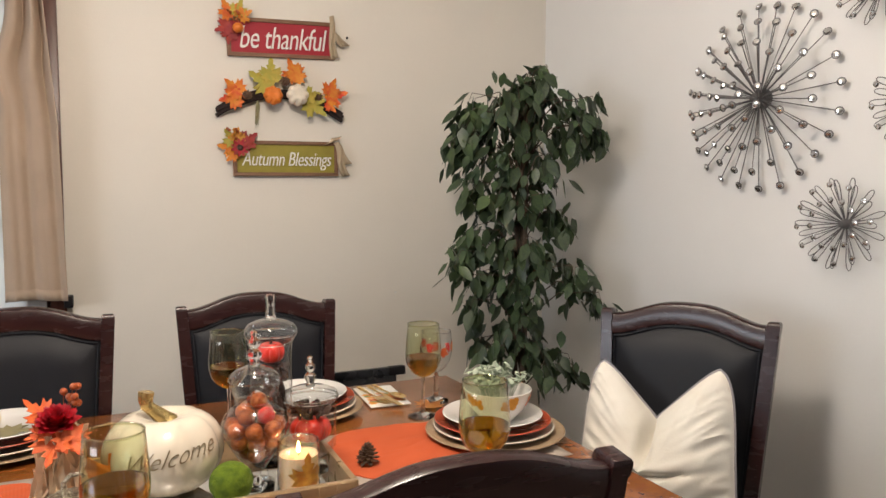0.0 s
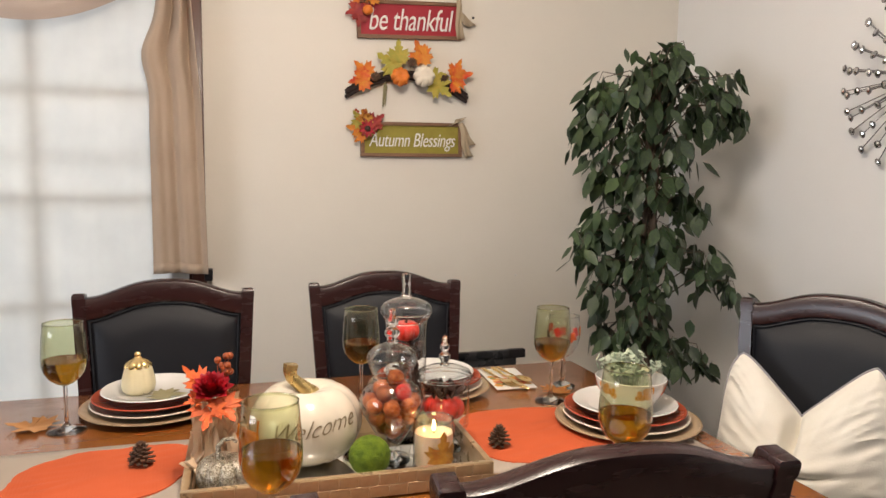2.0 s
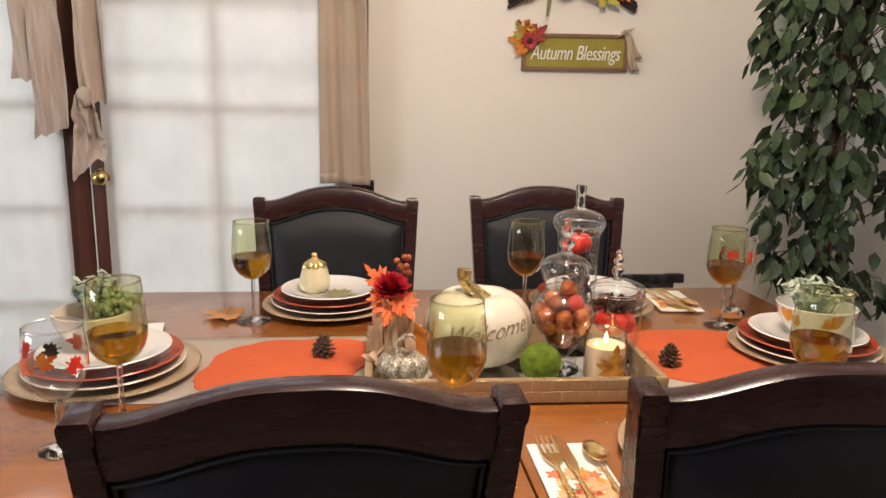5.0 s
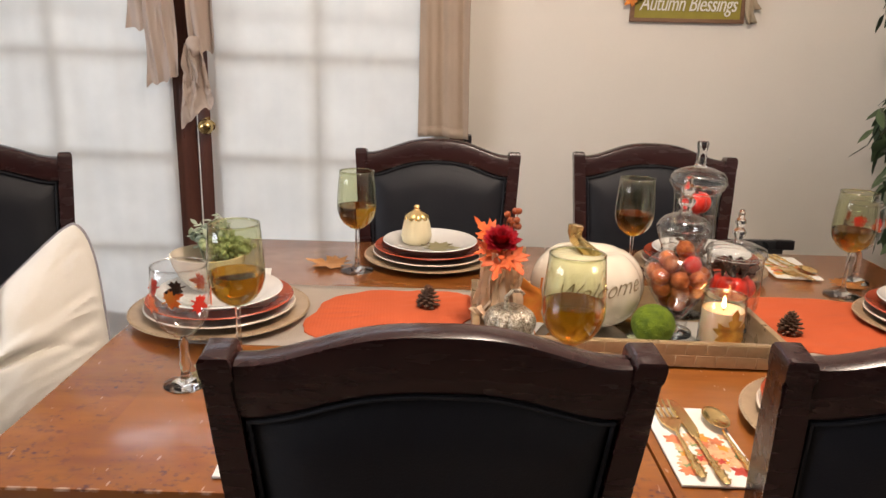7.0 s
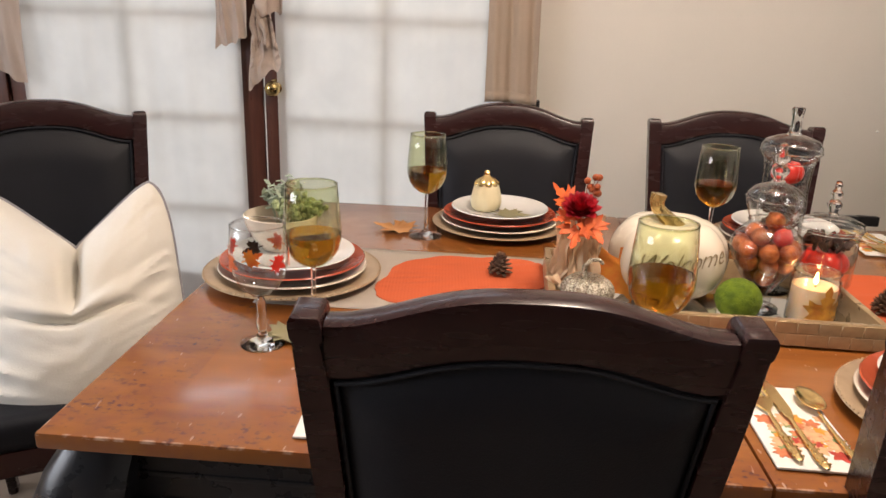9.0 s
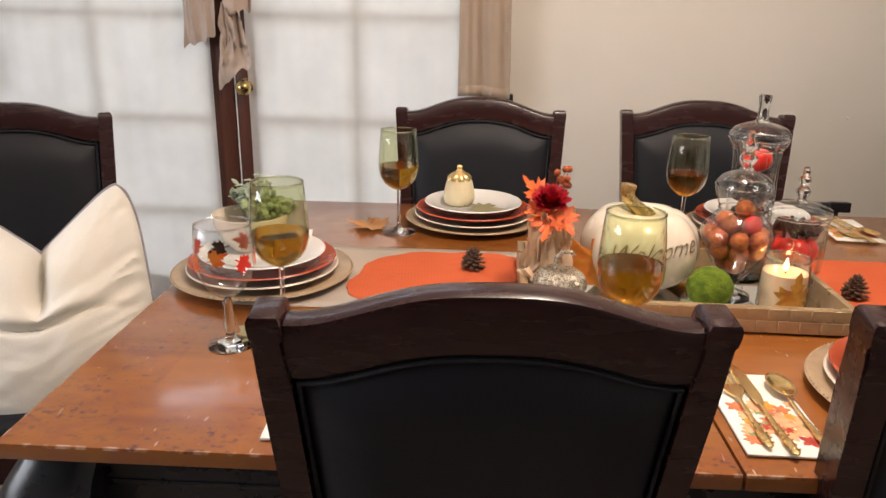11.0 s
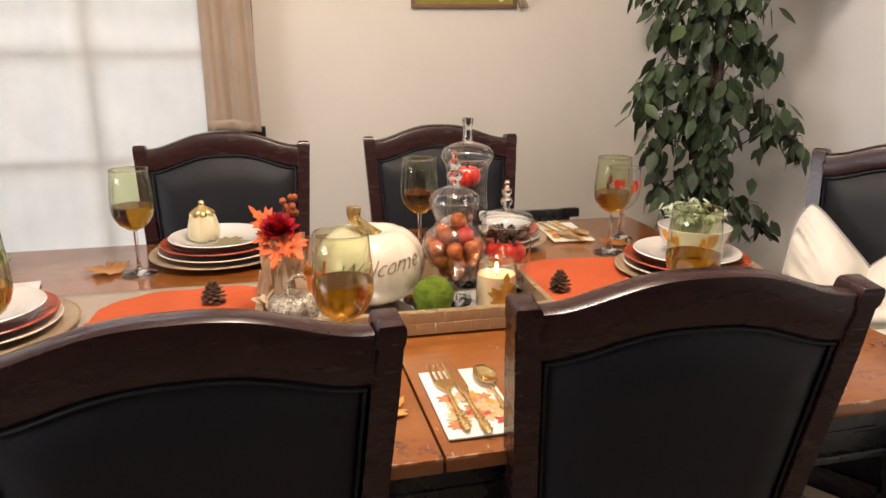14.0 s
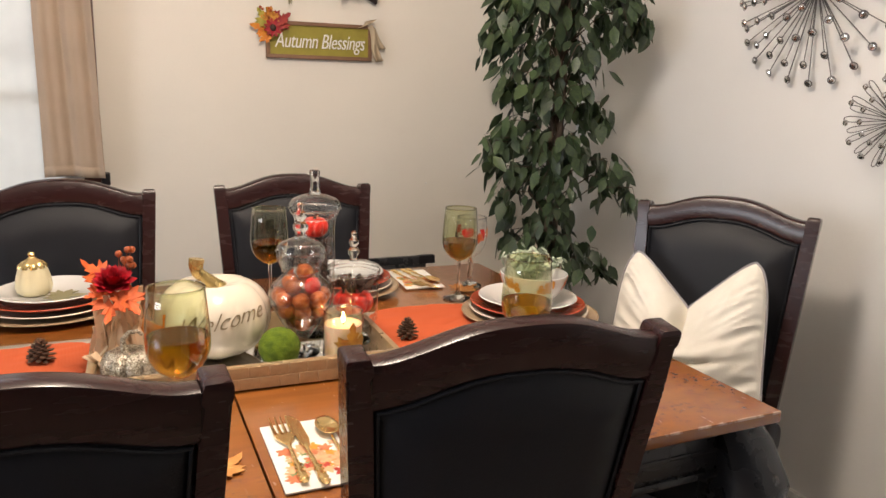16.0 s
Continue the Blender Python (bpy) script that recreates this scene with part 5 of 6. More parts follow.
def table_leaf(x, y, z, size, turn, mat, label, seed):
    ob = mesh_object("leaf", maple(size, 5, seed, 0.2), mat)
    ob.matrix_basis = pose(x, y, z, 0, 0, turn)
    return tagged(ob, label, "leaf", "fallen leaves on the table")


table_leaf(-0.375, 1.800, TOP + 0.003, 0.125, 165, LEAFTAN, "dried tan leaf lying beside a wine glass", 41)
table_leaf(0.800, 1.745, TOP + 0.003, 0.100, 20, LEAFORANGE, "dried amber maple leaf on the tabletop", 42)
table_leaf(-0.530, 1.175, TOP + 0.003, 0.100, 10, LEAFOLIVE, "dried olive leaf under a goblet", 43)
table_leaf(0.075, 0.985, TOP + 0.003, 0.080, 40, LEAFORANGE, "dried orange leaf near the table seam", 44)
table_leaf(-0.172, 1.830, PLATE_Z + 0.001, 0.105, -10, LEAFOLIVE, "olive leaf lying on a white plate", 45)

g = thing("gourd", pose(-0.203, 1.870, PLATE_Z - 0.002) @ Matrix.Diagonal((1.0, 1.0, 0.92, 1)), "pale ribbed gourd with a gold glitter cap", "gourd")
gw = lambda a, k: 1 - 0.05 * (1 - abs(math.cos(4.5 * a)) ** 0.6)
part("body", lathe([(0, 0), (0.026, 0.001), (0.035, 0.009), (0.0385, 0.024), (0.0365, 0.042), (0.0325, 0.060), (0.0285, 0.074), (0.023, 0.083), (0, 0.087)], 72, gw), GOURD, g)
part("cap", lathe([(0.0305, 0.070), (0.0290, 0.078), (0.022, 0.086), (0.010, 0.092), (0.0065, 0.097), (0.0080, 0.103), (0.005, 0.108), (0, 0.109)], 72, lambda a, k: gw(a, k) * (1 + (0.05 * math.cos(9 * a) if k < 2 else 0))), GOLD, g, "gold glitter cap")


def napkin(x, y, turn, w, d, cutlery=True, seed=1):
    n = thing("napkin", pose(x, y, TOP + 0.0022, 0, 0, turn), "folded white paper napkin printed with autumn flowers", "napkin", "printed napkins")
    part("paper", boxes(((0, 0, 0.0016), (w, d, 0.0032)), bevel=0.001), NAPKIN, n)
    rng2 = random.Random(seed)
    for k in range(64 if cutlery else 0):
        px, py = rng2.uniform(-w / 2 + 0.014, w / 2 - 0.010), rng2.uniform(-d / 2 + 0.030, d * 0.10)
        bm = bmesh.new()
        m = rng2.randint(5, 7)
        s = rng2.uniform(0.007, 0.015)
        out = []
        for i in range(20):
            a = 2 * math.pi * i / 20
            rr = s * (0.75 + 0.25 * math.cos(m * a))
            out.append((max(-w / 2 + 0.001, min(w / 2 - 0.001, px + rr * math.cos(a))), max(-d / 2 + 0.001, py + rr * math.sin(a))))
        prism(bm, out, 0.0033, 0.00335 + 0.000012 * k)
        part("printed_flower", bm, PRINTS[rng2.choice((0, 1, 4, 4, 4, 0, 3, 2, 4))], n)
    return n


def cutlery_handle(bm, y0, y1):
    """A scrolled handle from y0 (neck) down to y1 (end)."""
    n = 26
    pts, rad = [], []
    for i in range(n + 1):
        t = i / n
        pts.append((0, y0 + (y1 - y0) * t, 0.0058 - 0.003 * math.sin(math.pi * t)))
        swell = 0.0022 + 0.0038 * t ** 1.6 + 0.0010 * math.sin(t * 26) * t
        rad.append(swell * math.sqrt(max(0.04, 1 - max(0.0, (t - 0.90) / 0.10) ** 2)))
    sweep(bm, pts, rad, 10)
    for v in bm.verts:
        v.co.z = max(0.0005, 0.004 + (v.co.z - 0.004) * 0.55)
    for k in range(5):
        t = 0.58 + 0.085 * k
        for s in (-1, 1):
            ball(bm, (s * (0.0018 + 0.0030 * t), y0 + (y1 - y0) * t, 0.0056), 0.0017, 0.7, 6, 4)
    ball(bm, (0, y1 + 0.010, 0.0062), 0.0030, 0.6, 8, 6)


def fork(m):
    f = thing("fork", m, "ornate gold-plated fork on a napkin", "fork", "gold cutlery")
    bm = bmesh.new()
    cutlery_handle(bm, 0.020, -0.095)
    part("handle", bm, GOLD, f)
    bm = bmesh.new()
    prism(bm, [(-0.0032, 0.016), (0.0032, 0.016), (0.0085, 0.027), (0.0115, 0.036), (0.0118, 0.050), (-0.0118, 0.050), (-0.0115, 0.036), (-0.0085, 0.027)], 0.003, 0.0052)
    part("neck", bm, GOLD, f)
    for k in range(4):
        bm = bmesh.new()
        x = -0.0102 + 0.0068 * k
        sweep(bm, [(x, 0.047, 0.0042), (x, 0.072, 0.0036), (x, 0.099, 0.0065)], [0.0021, 0.0019, 0.0010], 6)
        part("tine", bm, GOLD, f)


def knife(m):
    k = thing("knife", m, "ornate gold-plated table knife on a napkin", "knife", "gold cutlery")
    bm = bmesh.new()
    cutlery_handle(bm, 0.012, -0.100)
    part("handle", bm, GOLD, k)
    bm = bmesh.new()
    prism(bm, [(-0.004, 0.008), (0.0045, 0.008), (0.0085, 0.030), (0.0085, 0.085), (0.003, 0.108), (-0.005, 0.112), (-0.0065, 0.060)], 0.003, 0.0052)
    bmesh.ops.bevel(bm, geom=list(bm.edges), offset=0.0008, segments=1, affect="EDGES")
    part("blade", bm, GOLD, k, "polished blade")


def spoon(m):
    s = thing("spoon", m, "ornate gold-plated spoon on a napkin", "spoon", "gold cutlery")
    bm = bmesh.new()
    cutlery_handle(bm, 0.016, -0.095)
    part("handle", bm, GOLD, s)

    def place(u, v):
        a, r = 2 * math.pi * u, v
        x, y = 0.0175 * r * math.cos(a), 0.042 + 0.029 * r * math.sin(a)
        return (x, y, 0.0035 + 0.0055 * r * r)
    bm = sheet(28, 6, place)
    bmesh.ops.remove_doubles(bm, verts=bm.verts, dist=0.0002)
    thicken(part("bowl", bm, GOLD, s), 0.001)


napkin(0.214, 1.001, -0.8, 0.106, 0.203)
CZ = TOP + 0.0060
WIDER, LONGER = Matrix.Diagonal((1.22, 1.06, 1.1, 1)), Matrix.Diagonal((1.0, 1.10, 1.1, 1))
fork(pose(0.190, 1.008, CZ, 0, 0, -1) @ WIDER)
knife(pose(0.213, 1.000, CZ, 0, 0, 0.5) @ WIDER)
spoon(pose(0.2565, 1.010, CZ, 0, 0, 0) @ LONGER)
napkin(0.741, 1.890, -5, 0.112, 0.198, seed=2)
fork(pose(0.716, 1.885, CZ, 0, 0, 187) @ WIDER)
knife(pose(0.742, 1.880, CZ, 0, 0, 184) @ WIDER)
spoon(pose(0.766, 1.885, CZ, 0, 0, 188) @ LONGER)
napkin(-0.375, 0.985, 2, 0.085, 0.185, seed=3)
napkin(-0.575, 1.700, 10, 0.090, 0.090, False, seed=4)


# ---------------------------------------------------------------- folded tray table by the wall
cab = thing("folded_tray_table", pose(0.80, 2.500, 0, -4, 0, 0), "folded black tray table leaning towards the wall", "table")
part("panel", boxes(((0, 0, 0.40), (0.50, 0.014, 0.50)), bevel=0.002), BLACKWOOD, cab)
part("top_rail", boxes(((0, 0, 0.660), (0.57, 0.026, 0.030)), bevel=0.004), BLACKWOOD, cab)
part("end_cap", boxes(((0.252, -0.001, 0.660), (0.066, 0.029, 0.033)), bevel=0.004), DARKMETAL, cab)
for sx in (-0.24, 0.24):
    part("leg", boxes(((sx, 0.018, 0.33), (0.024, 0.018, 0.66)), bevel=0.003), BLACKWOOD, cab)


# ---------------------------------------------------------------- wall signs
def aim(p, d):
    return Matrix.Translation(p) @ Vector(d).to_track_quat("Z", "Y").to_matrix().to_4x4()


def spray(parent, items, seed, depth=0.018):
    """Leaves fanned out on a board: rows of x, z, size, turn, material."""
    for k, (x, z, size, turn, mat) in enumerate(items):
        ob = part("leaf", maple(size * 0.72, 5, seed + k, 0.25), mat, parent)
        ob.matrix_basis = pose(x, -depth - 0.003 * k, z, 90, 0, 0) @ pose(0, 0, 0, 0, 0, turn)


def strap(parent, x, z0, z1, wide, lean):
    """A strip of burlap ribbon from z0 to z1 that leans sideways, with frayed waves."""
    def place(u, v):
        sway = 0.006 * math.sin(5 * u + 40 * x)
        return (x + lean * u + wide * (v - 0.5) * (0.7 + 0.5 * u) + sway, -0.022 - 0.010 * math.sin(3.1 * u) + 0.004 * math.sin(7 * v + 4 * u), z0 + (z1 - z0) * u + 0.25 * wide * (v - 0.5))
    thicken(part("ribbon", sheet(12, 8, place), BURLAP, parent, "burlap ribbon"), 0.001)


def sign(x, z, w, h, board, words, size, tilt, label, depth=0.016):
    s = thing("wall_sign", pose(x, Y1 - 0.001, z, 0, tilt, 0), label, "sign", "autumn wall signs")
    part("board", boxes(((0, -0.006, 0), (w - 0.02, 0.010, h - 0.02))), board, s)
    fr = 0.014
    for sgn in (-1, 1):
        part("frame_rail", boxes(((0, -0.009, sgn * (h / 2 - fr / 2)), (w, 0.018, fr)), bevel=0.002), SIGNWOOD, s)
        part("frame_stile", boxes(((sgn * (w / 2 - fr / 2), -0.009, 0), (fr, 0.018, h - 2 * fr)), bevel=0.002), SIGNWOOD, s)
    me = text_mesh(words, size, 0.0025, 0.28, 0.95, -0.0002)
    me.materials.append(LETTER)
    ob = new("lettering", me)
    ob.parent = s
    ob.matrix_basis = pose(0.001, -0.0135, -0.004, 90, 0, 0) @ Matrix.Diagonal((0.84, 1.25, 1, 1))
    tagged(ob, "white cut-out words reading " + words)
    return s


s1 = sign(0.687, 1.905, 0.405, 0.140, REDBOARD, "be thankful", 0.092, -2.3, "red wooden sign reading be thankful with leaves")
spray(s1, [(-0.188, 0.024, 0.105, 258, REDLEAF), (-0.185, 0.040, 0.115, 205, REDLEAF), (-0.180, 0.062, 0.13, 118, REDORANGE), (-0.165, 0.068, 0.115, 72, GREENLEAF), (-0.160, 0.062, 0.10, 30, LEAFFALL)], 60)
strap(s1, 0.188, 0.095, -0.066, 0.026, 0.010)
strap(s1, 0.192, 0.030, -0.018, 0.030, 0.050)
s2 = sign(0.700, 1.459, 0.400, 0.132, GREENBOARD, "Autumn Blessings", 0.060, -0.7, "olive green wooden sign reading Autumn Blessings")
spray(s2, [(-0.170, 0.048, 0.130, 36, REDLEAF), (-0.190, 0.036, 0.12, 172, LEAFFALL), (-0.190, 0.048, 0.12, 125, GREENLEAF), (-0.192, 0.018, 0.08, 222, LEAFFALL), (-0.184, 0.054, 0.10, 88, LABEL), (-0.168, 0.052, 0.075, 14, REDLEAF)], 70)
strap(s2, 0.150, 0.055, 0.085, 0.036, 0.050)
strap(s2, 0.185, 0.066, -0.020, 0.030, 0.052)
strap(s2, 0.192, 0.050, -0.066, 0.026, 0.036)
for k in range(11):
    a = 2 * math.pi * k / 11
    bm = maple(0.041, 1, k, 0.2)
    ob = part("petal", bm, REDLEAF if k % 2 else REDPETAL, s2)
    ob.matrix_basis = pose(-0.179, -0.040, 0.037, 90, 0, 0) @ pose(0, 0, 0, 0, 0, math.degrees(a))
bm = bmesh.new()
ball(bm, (-0.179, -0.043, 0.037), 0.011, 1, 12, 8)
part("flower_heart", bm, DARKFILL, s2)
for par, bx, bz in ((s1, -0.175, 0.055), (s2, -0.20, 0.075)):
    rng2 = random.Random(33)
    for k in range(10):
        bm = bmesh.new()
        ball(bm, (bx + rng2.uniform(-0.03, 0.03), -0.04 + rng2.uniform(-0.01, 0.01), bz + rng2.uniform(-0.02, 0.03)), 0.0055, 1, 8, 6)
        part("berry", bm, BERRY if k % 2 else LABEL, par)
bm = bmesh.new()
ball(bm, (-0.165, -0.042, 0.025), 0.020, 0.9, 14, 8)
part("tiny_pumpkin", bm, ORANGEPUMP, s1)

tw1 = thing("twig_garland", pose(0.68, Y1 - 0.001, 1.66), "curved dark twig garland with leaves and mini pumpkins", "garland")
rng2 = random.Random(2)
for k in range(7):
    bm = bmesh.new()
    pts = []
    for i in range(15):
        u = -1 + 2 * i / 14
        pts.append((0.235 * u + rng2.uniform(-0.004, 0.004), -0.020 + 0.008 * math.sin(5 * u + k), 0.040 - 0.078 * u * u + 0.012 * math.sin(2.1 * k) + rng2.uniform(-0.004, 0.004)))
    sweep(bm, pts, 0.0075, 7)
    part("twig", bm, TWIG, tw1)
spray(tw1, [(-0.150, 0.022, 0.150, 196, FLAMELEAF), (-0.150, 0.024, 0.14, 138, REDORANGE), (0.160, 0.034, 0.160, 14, FLAMELEAF), (0.172, 0.040, 0.125, 66, REDORANGE), (0.168, 0.018, 0.09, -50, FLAMELEAF)], 80, 0.038)
spray(tw1, [(-0.030, 0.060, 0.185, 152, GREENLEAF), (-0.040, 0.080, 0.15, 92, GREENLEAF), (0.055, 0.085, 0.155, 112, REDORANGE), (0.045, 0.080, 0.13, 80, LEAFFALL), (0.085, 0.025, 0.175, -38, GREENLEAF), (0.075, 0.030, 0.12, 15, GREENLEAF)], 85, 0.033)
for cx, cz, r, mat in ((-0.040, 0.032, 0.036, ORANGEPUMP), (0.050, 0.038, 0.042, WHITEPUMP)):
    bm = ribbed(r, r * 1.5, 8, 0.16, 12)
    bmesh.ops.rotate(bm, verts=bm.verts, matrix=Matrix.Rotation(radians(80), 3, "X"))
    bmesh.ops.translate(bm, verts=bm.verts, vec=(cx, -0.035, cz - 0.01))
    part("mini_pumpkin", bm, mat, tw1)
for cx, cz in ((-0.130, 0.025), (0.135, 0.035), (0.01, 0.085)):
    bm = bmesh.new()
    for i in range(40):
        a, e = 2.4 * i, math.asin(-1 + 2 * (i + 0.5) / 40)
        vs = bmesh.ops.create_cone(bm, segments=5, radius1=0.007, radius2=0.001, depth=0.012, cap_ends=True)["verts"]
        d = Vector((math.cos(a) * math.cos(e), math.sin(a) * math.cos(e), math.sin(e)))
        bmesh.ops.transform(bm, matrix=Matrix.Translation(Vector((cx, -0.042, cz)) + d * 0.014) @ d.to_track_quat("Z", "Y").to_matrix().to_4x4(), verts=vs)
    part("pinecone", bm, CONE, tw1)
bm = bmesh.new()
sweep(bm, [(-0.090, -0.030, 0.010), (-0.093, -0.032, -0.035), (-0.097, -0.030, -0.082)], 0.0014, 5)
for i in range(13):
    for sg in (-1, 1):
        vs = bmesh.ops.create_cone(bm, segments=5, radius1=0.0042 - 0.0002 * i, radius2=0.0006, depth=0.019 - 0.0005 * i, cap_ends=True)["verts"]
        d = Vector((sg * 0.55, -0.25, -1.0))
        bmesh.ops.transform(bm, matrix=aim(Vector((-0.091 - 0.0004 * i + sg * 0.0045, -0.033, -0.004 - 0.006 * i)), d), verts=vs)
part("wheat_ear", bm, LEAFOLIVE, tw1)


# ---------------------------------------------------------------- metal wall bursts
rod_bm = bmesh.new()
sweep(rod_bm, [(0, 0, 0), (0, 0, 1)], 0.0016, 6)
tmp = mesh_object("rod", rod_bm, STEEL)
ROD = tmp.data
bpy.data.objects.remove(tmp)
tmp = mesh_object("bead", lathe([(0, -0.005), (0.007, -0.0035), (0.0108, 0.0), (0.0075, 0.005), (0, 0.007)], 12), CRYSTAL, True, 20)
BEAD = tmp.data
bpy.data.objects.remove(tmp)


tmp = mesh_object("setting", lathe([(0, -0.007), (0.007, -0.006), (0.0122, -0.001), (0.0118, 0.0015), (0.0105, 0.001), (0, -0.004)], 12), STEEL)
CUP = tmp.data
bpy.data.objects.remove(tmp)


def rod_burst(y, z, radius):
    b = thing("metal_starburst", pose(X1, y, z, 0, 0, 180), "large dark metal starburst with crystal-tipped rods", "wall art", "metal wall art")
    part("hub", lathe([(0, 0), (0.03, 0), (0.03, 0.01), (0.022, 0.03), (0.012, 0.05), (0, 0.055)], 20), STEEL, b).matrix_basis = pose(0, 0, 0, 0, 90, 0)
    for count, rr, out, off in ((24, 1.0, 0.030, 0.05), (20, 0.80, 0.075, 0.16), (17, 0.57, 0.11, 0.05), (11, 0.34, 0.135, 0.2), (6, 0.14, 0.15, 0.0)):
        for k in range(count):
            a = 2 * math.pi * k / count + off + 0.03 * math.sin(7 * k)
            q = radius * (rr + 0.02 * math.sin(11 * k))
            tip = Vector((out, q * math.cos(a), q * math.sin(a)))
            start = Vector((0.022, 0, 0))
            shared("rod", ROD, b, aim(start, tip - start) @ Matrix.Diagonal((1, 1, (tip - start).length, 1)))
            m = aim(tip, Vector((1.0, 0.5 * math.cos(a) + 0.2 * math.sin(5 * k), 0.5 * math.sin(a) + 0.2 * math.cos(3 * k))))
            shared("crystal", BEAD, b, m)
            shared("setting", CUP, b, m)
    return b


def loop_burst(y, z, radius):
    b = thing("metal_flower", pose(X1, y, z, 0, 0, 180), "small dark wire flower with looped petals and crystals", "wall art", "metal wall art")
    part("hub", lathe([(0, 0), (0.014, 0), (0.014, 0.02), (0.008, 0.035), (0, 0.036)], 16), STEEL, b).matrix_basis = pose(0, 0, 0, 0, 90, 0)
    n = 24
    for k in range(n):
        a = 2 * math.pi * k / n
        q = radius * (1.0 if k % 2 else 0.93)
        out = 0.025 if k % 2 else 0.05
        pts = []
        for i in range(17):
            t = i / 16
            s = math.sin(math.pi * t) ** 0.8
            wdt = 0.075 * radius * math.sin(2 * math.pi * t)
            r = q * s
            pts.append((0.012 + out * s, r * math.cos(a) - wdt * s * math.sin(a), r * math.sin(a) + wdt * s * math.cos(a)))
        bm = bmesh.new()
        sweep(bm, pts, 0.0013, 5)
        part("petal_loop", bm, STEEL, b)
        if k % 2 == 0:
            for f in (0.9, 0.55):
                shared("crystal", BEAD, b, aim((0.02 + out, f * q * math.cos(a + 0.1), f * q * math.sin(a + 0.1)), (1, 0.2 * math.cos(a), 0.2 * math.sin(a))) @ Matrix.Scale(0.8, 4))
    return b


rod_burst(1.602, 1.617, 0.272)
loop_burst(1.312, 1.250, 0.127)
loop_burst(1.235, 1.880, 0.120)
loop_burst(1.110, 1.560, 0.128)


# ---------------------------------------------------------------- ficus tree
def leaf_mesh(name):
    bm = bmesh.new()
    rows = [(0, 0), (0.30, 0.5), (0.55, 0.48), (0.8, 0.27), (1.0, 0)]
    mid = [bm.verts.new((0, y, -0.10 * math.sin(1.6 * y) - 0.02)) for y, w in rows]
    for s in (-1, 1):
        side = [bm.verts.new((s * 0.48 * w, y, 0.05 - 0.12 * math.sin(1.6 * y))) for y, w in rows[1:-1]]
        chain = [mid[0]] + side + [mid[-1]]
        for i in range(4):
            vs = [mid[i], mid[i + 1], chain[i + 1], chain[i]]
            uniq = []
            for v in vs:
                if v not in uniq:
                    uniq.append(v)
            if len(uniq) > 2:
                bm.faces.new(uniq)
    ob = mesh_object(name, bm, FICUS, True, 80)
    me = ob.data
    bpy.data.objects.remove(ob)
    return me


LEAF = leaf_mesh("leaf")


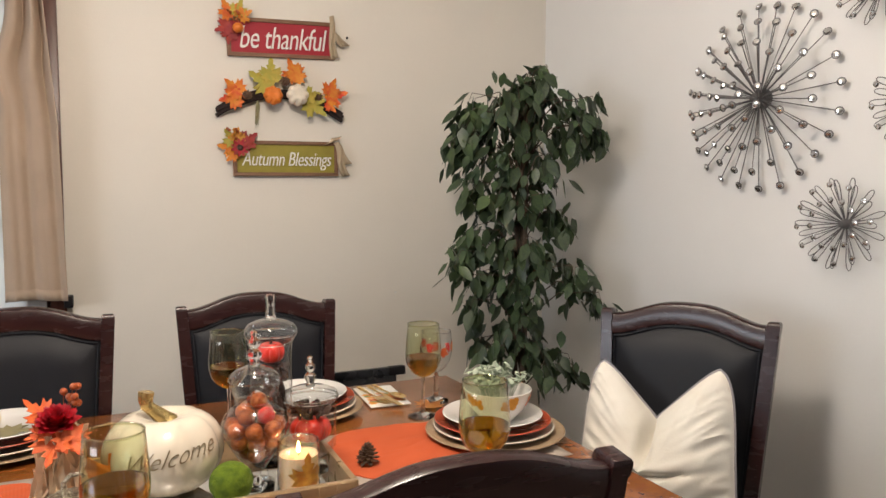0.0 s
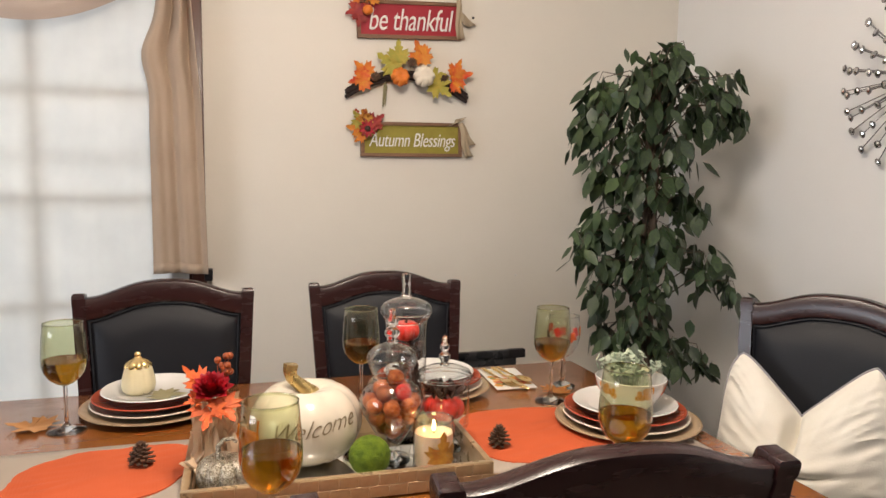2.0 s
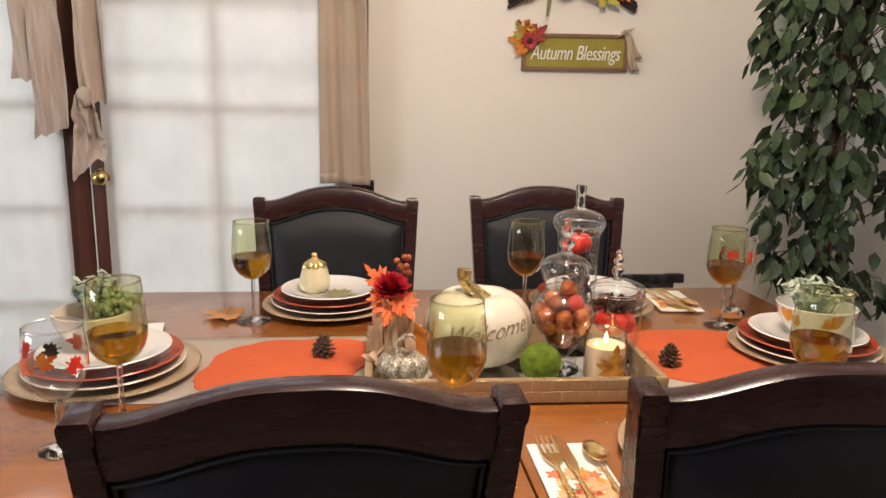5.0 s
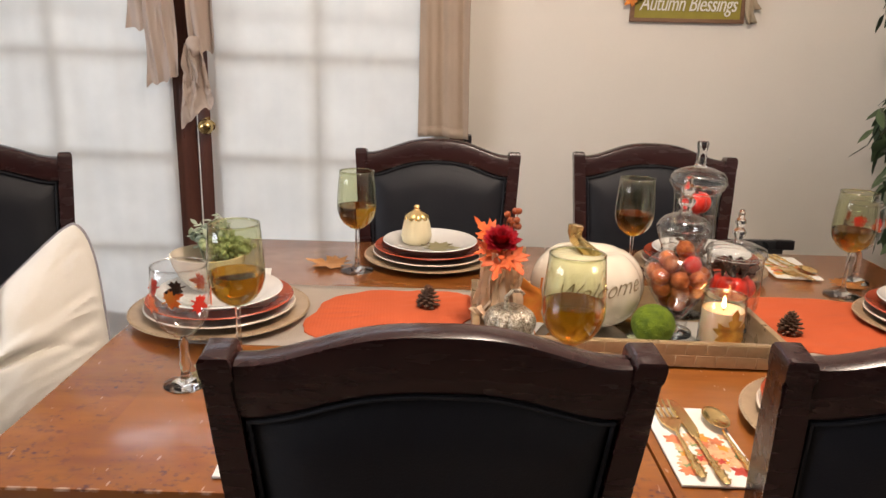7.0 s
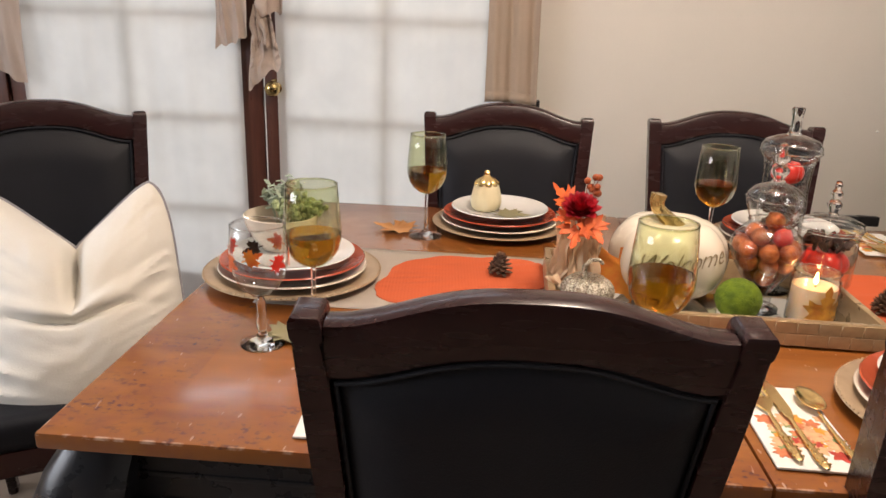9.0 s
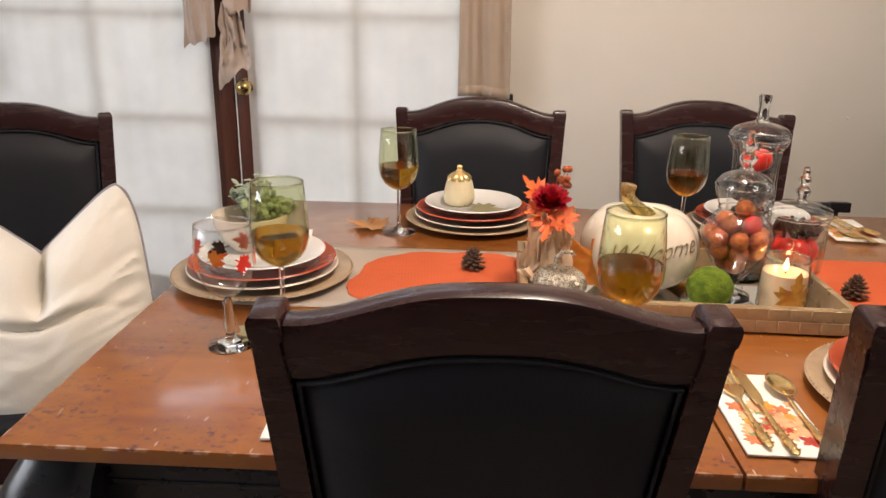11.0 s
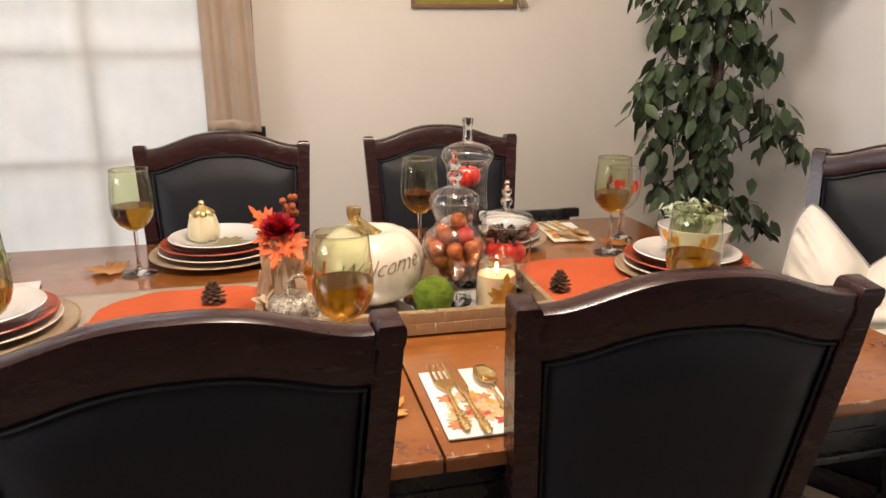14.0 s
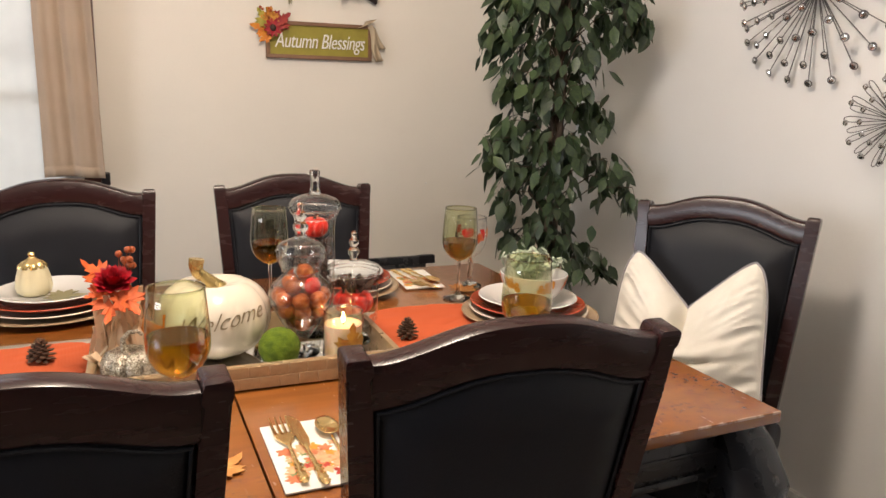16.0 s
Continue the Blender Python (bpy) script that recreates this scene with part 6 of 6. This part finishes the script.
def ficus(x, y):
    t = thing("ficus_tree", pose(x, y, 0), "tall artificial ficus tree with drooping dark green leaves", "tree")
    part("pot", lathe([(0, 0), (0.10, 0), (0.13, 0.20), (0.14, 0.22), (0.13, 0.22), (0.12, 0.18), (0, 0.17)], 32), POT, t)
    rng2 = random.Random(17)
    bm = bmesh.new()
    for s in range(3):
        pts = [(0.018 * math.cos(2.1 * s + 5.0 * z), 0.018 * math.sin(2.1 * s + 5.0 * z), 0.16 + z) for z in [0.08 * i for i in range(20)]]
        sweep(bm, pts, [0.013 - 0.0004 * i for i in range(20)], 8)
    part("trunk", bm, BARK, t, "twisted brown stems")
    twigs = bmesh.new()
    spots = []

    # leafy sprays: sideways reach, height, spread
    side = Vector((0.90, -0.43, 0))
    deep = Vector((0.43, 0.90, 0))
    for off, z0, wide in ((0.06, 1.735, 0.04), (-0.047, 1.69, 0.06), (-0.198, 1.645, 0.055), (-0.265, 1.50, 0.05), (-0.214, 1.58, 0.065), (-0.12, 1.60, 0.085), (0.0, 1.63, 0.10), (0.12, 1.63, 0.08),
                          (0.238, 1.625, 0.055), (0.258, 1.545, 0.05), (0.188, 1.54, 0.07), (-0.17, 1.456, 0.08), (-0.03, 1.456, 0.10), (0.087, 1.44, 0.07), (-0.18, 1.33, 0.065), (-0.07, 1.314, 0.09),
                          (0.054, 1.306, 0.075), (0.13, 1.239, 0.05), (-0.18, 1.19, 0.08), (-0.256, 1.096, 0.05), (-0.064, 1.155, 0.10), (0.054, 1.12, 0.09), (0.18, 1.04, 0.065), (0.28, 0.955, 0.04),
                          (-0.047, 1.02, 0.08), (-0.18, 1.02, 0.06), (-0.198, 0.93, 0.035), (0.0, 0.912, 0.08), (-0.072, 0.787, 0.075), (0.045, 0.787, 0.06), (-0.147, 0.76, 0.045), (0.087, 0.703, 0.05), (0.18, 0.70, 0.04)):
        for layer in range(4):
            dy = (-0.10, -0.04, 0.05, 0.12)[layer] * (0.8 + wide * 3) + rng2.uniform(-0.02, 0.02)
            c = side * (0.93 * off + 0.008 + rng2.uniform(-0.3, 0.3) * wide) + deep * dy + Vector((0, 0, z0 + rng2.uniform(-0.25, 0.25) * wide))
            root = Vector((0, 0, z0 - 0.10 + 0.03 * layer))
            top = (root + c) * 0.5 + Vector((0, 0, 0.07))
            end = c + side * (0.45 * wide * (1 if off > 0 else -1)) + Vector((0, 0, -0.6 * wide))
            if layer % 2 == 0:
                sweep(twigs, [root, top, c + Vector((0, 0, 0.03)), end], [0.0032, 0.0020, 0.0013, 0.0008], 5)
            for k in range(int(4 + 98 * wide)):
                f = rng2.random()
                p = (top.lerp(c, f * 2) if f < 0.5 else c.lerp(end, f * 2 - 1)) if rng2.random() < 0.4 else c
                q = p + side * rng2.gauss(0, 0.50) * wide + deep * rng2.gauss(0, 0.35) * wide + Vector((0, 0, rng2.gauss(0.0, 0.5) * wide))
                spots.append((q, rng2.uniform(0, 6.28) if rng2.random() < 0.5 else math.atan2(q.y, q.x) + rng2.uniform(-0.9, 0.9), rng2.uniform(35, 95)))
    for k in range(5):
        a0 = 1.26 * k
        tip = Vector((0.03 * math.cos(a0) + 0.05, 0.03 * math.sin(a0), 1.745 + 0.010 * (k % 4)))
        sweep(twigs, [(0, 0, 1.66), tuple(tip * 0.5 + Vector((0, 0, 0.84))), tuple(tip)], 0.0013, 4)
        for n in range(3):
            spots.append((tip - Vector((0, 0, 0.03 * n)), rng2.uniform(0, 6.28), rng2.uniform(-40, 60)))
    part("branch_work", twigs, BARK, t, "thin brown branches")
    rng2.shuffle(spots)
    spots.sort(key=lambda s: s[0].y)
    crown_v, crown_f = [], []
    base = [v.co.copy() for v in LEAF.vertices]
    faces = [tuple(p.vertices) for p in LEAF.polygons]
    for i, (q, az, hang) in enumerate(spots):
        size = rng2.uniform(0.052, 0.088)
        m = Matrix.Translation(q) @ pose(0, 0, 0, 0, 0, math.degrees(az) - 90) @ pose(0, 0, 0, -hang, rng2.uniform(-35, 35), 0) @ Matrix.Diagonal((size * 1.02, size, size * 0.8, 1))
        if i < 290:
            shared("leaf", LEAF, t, m)
        else:
            o = len(crown_v)
            crown_v.extend(tuple(m @ v) for v in base)
            crown_f.extend(tuple(o + k for k in fc) for fc in faces)
    me = bpy.data.meshes.new("crown")
    me.from_pydata(crown_v, [], crown_f)
    me.materials.append(FICUS)
    me.shade_smooth()
    cr = new("crown", me)
    cr.parent = t
    tagged(cr, "dense drooping dark green leaves", kind="stuff")


ficus(1.430, 2.27)

# ---------------------------------------------------------------- floor tiles
for i in range(12):
    for j in range(16):
        shared("tile", tile_mesh, floor, pose(X1 - 0.235 - 0.45 * i, Y1 - 0.235 - 0.45 * j, 0))

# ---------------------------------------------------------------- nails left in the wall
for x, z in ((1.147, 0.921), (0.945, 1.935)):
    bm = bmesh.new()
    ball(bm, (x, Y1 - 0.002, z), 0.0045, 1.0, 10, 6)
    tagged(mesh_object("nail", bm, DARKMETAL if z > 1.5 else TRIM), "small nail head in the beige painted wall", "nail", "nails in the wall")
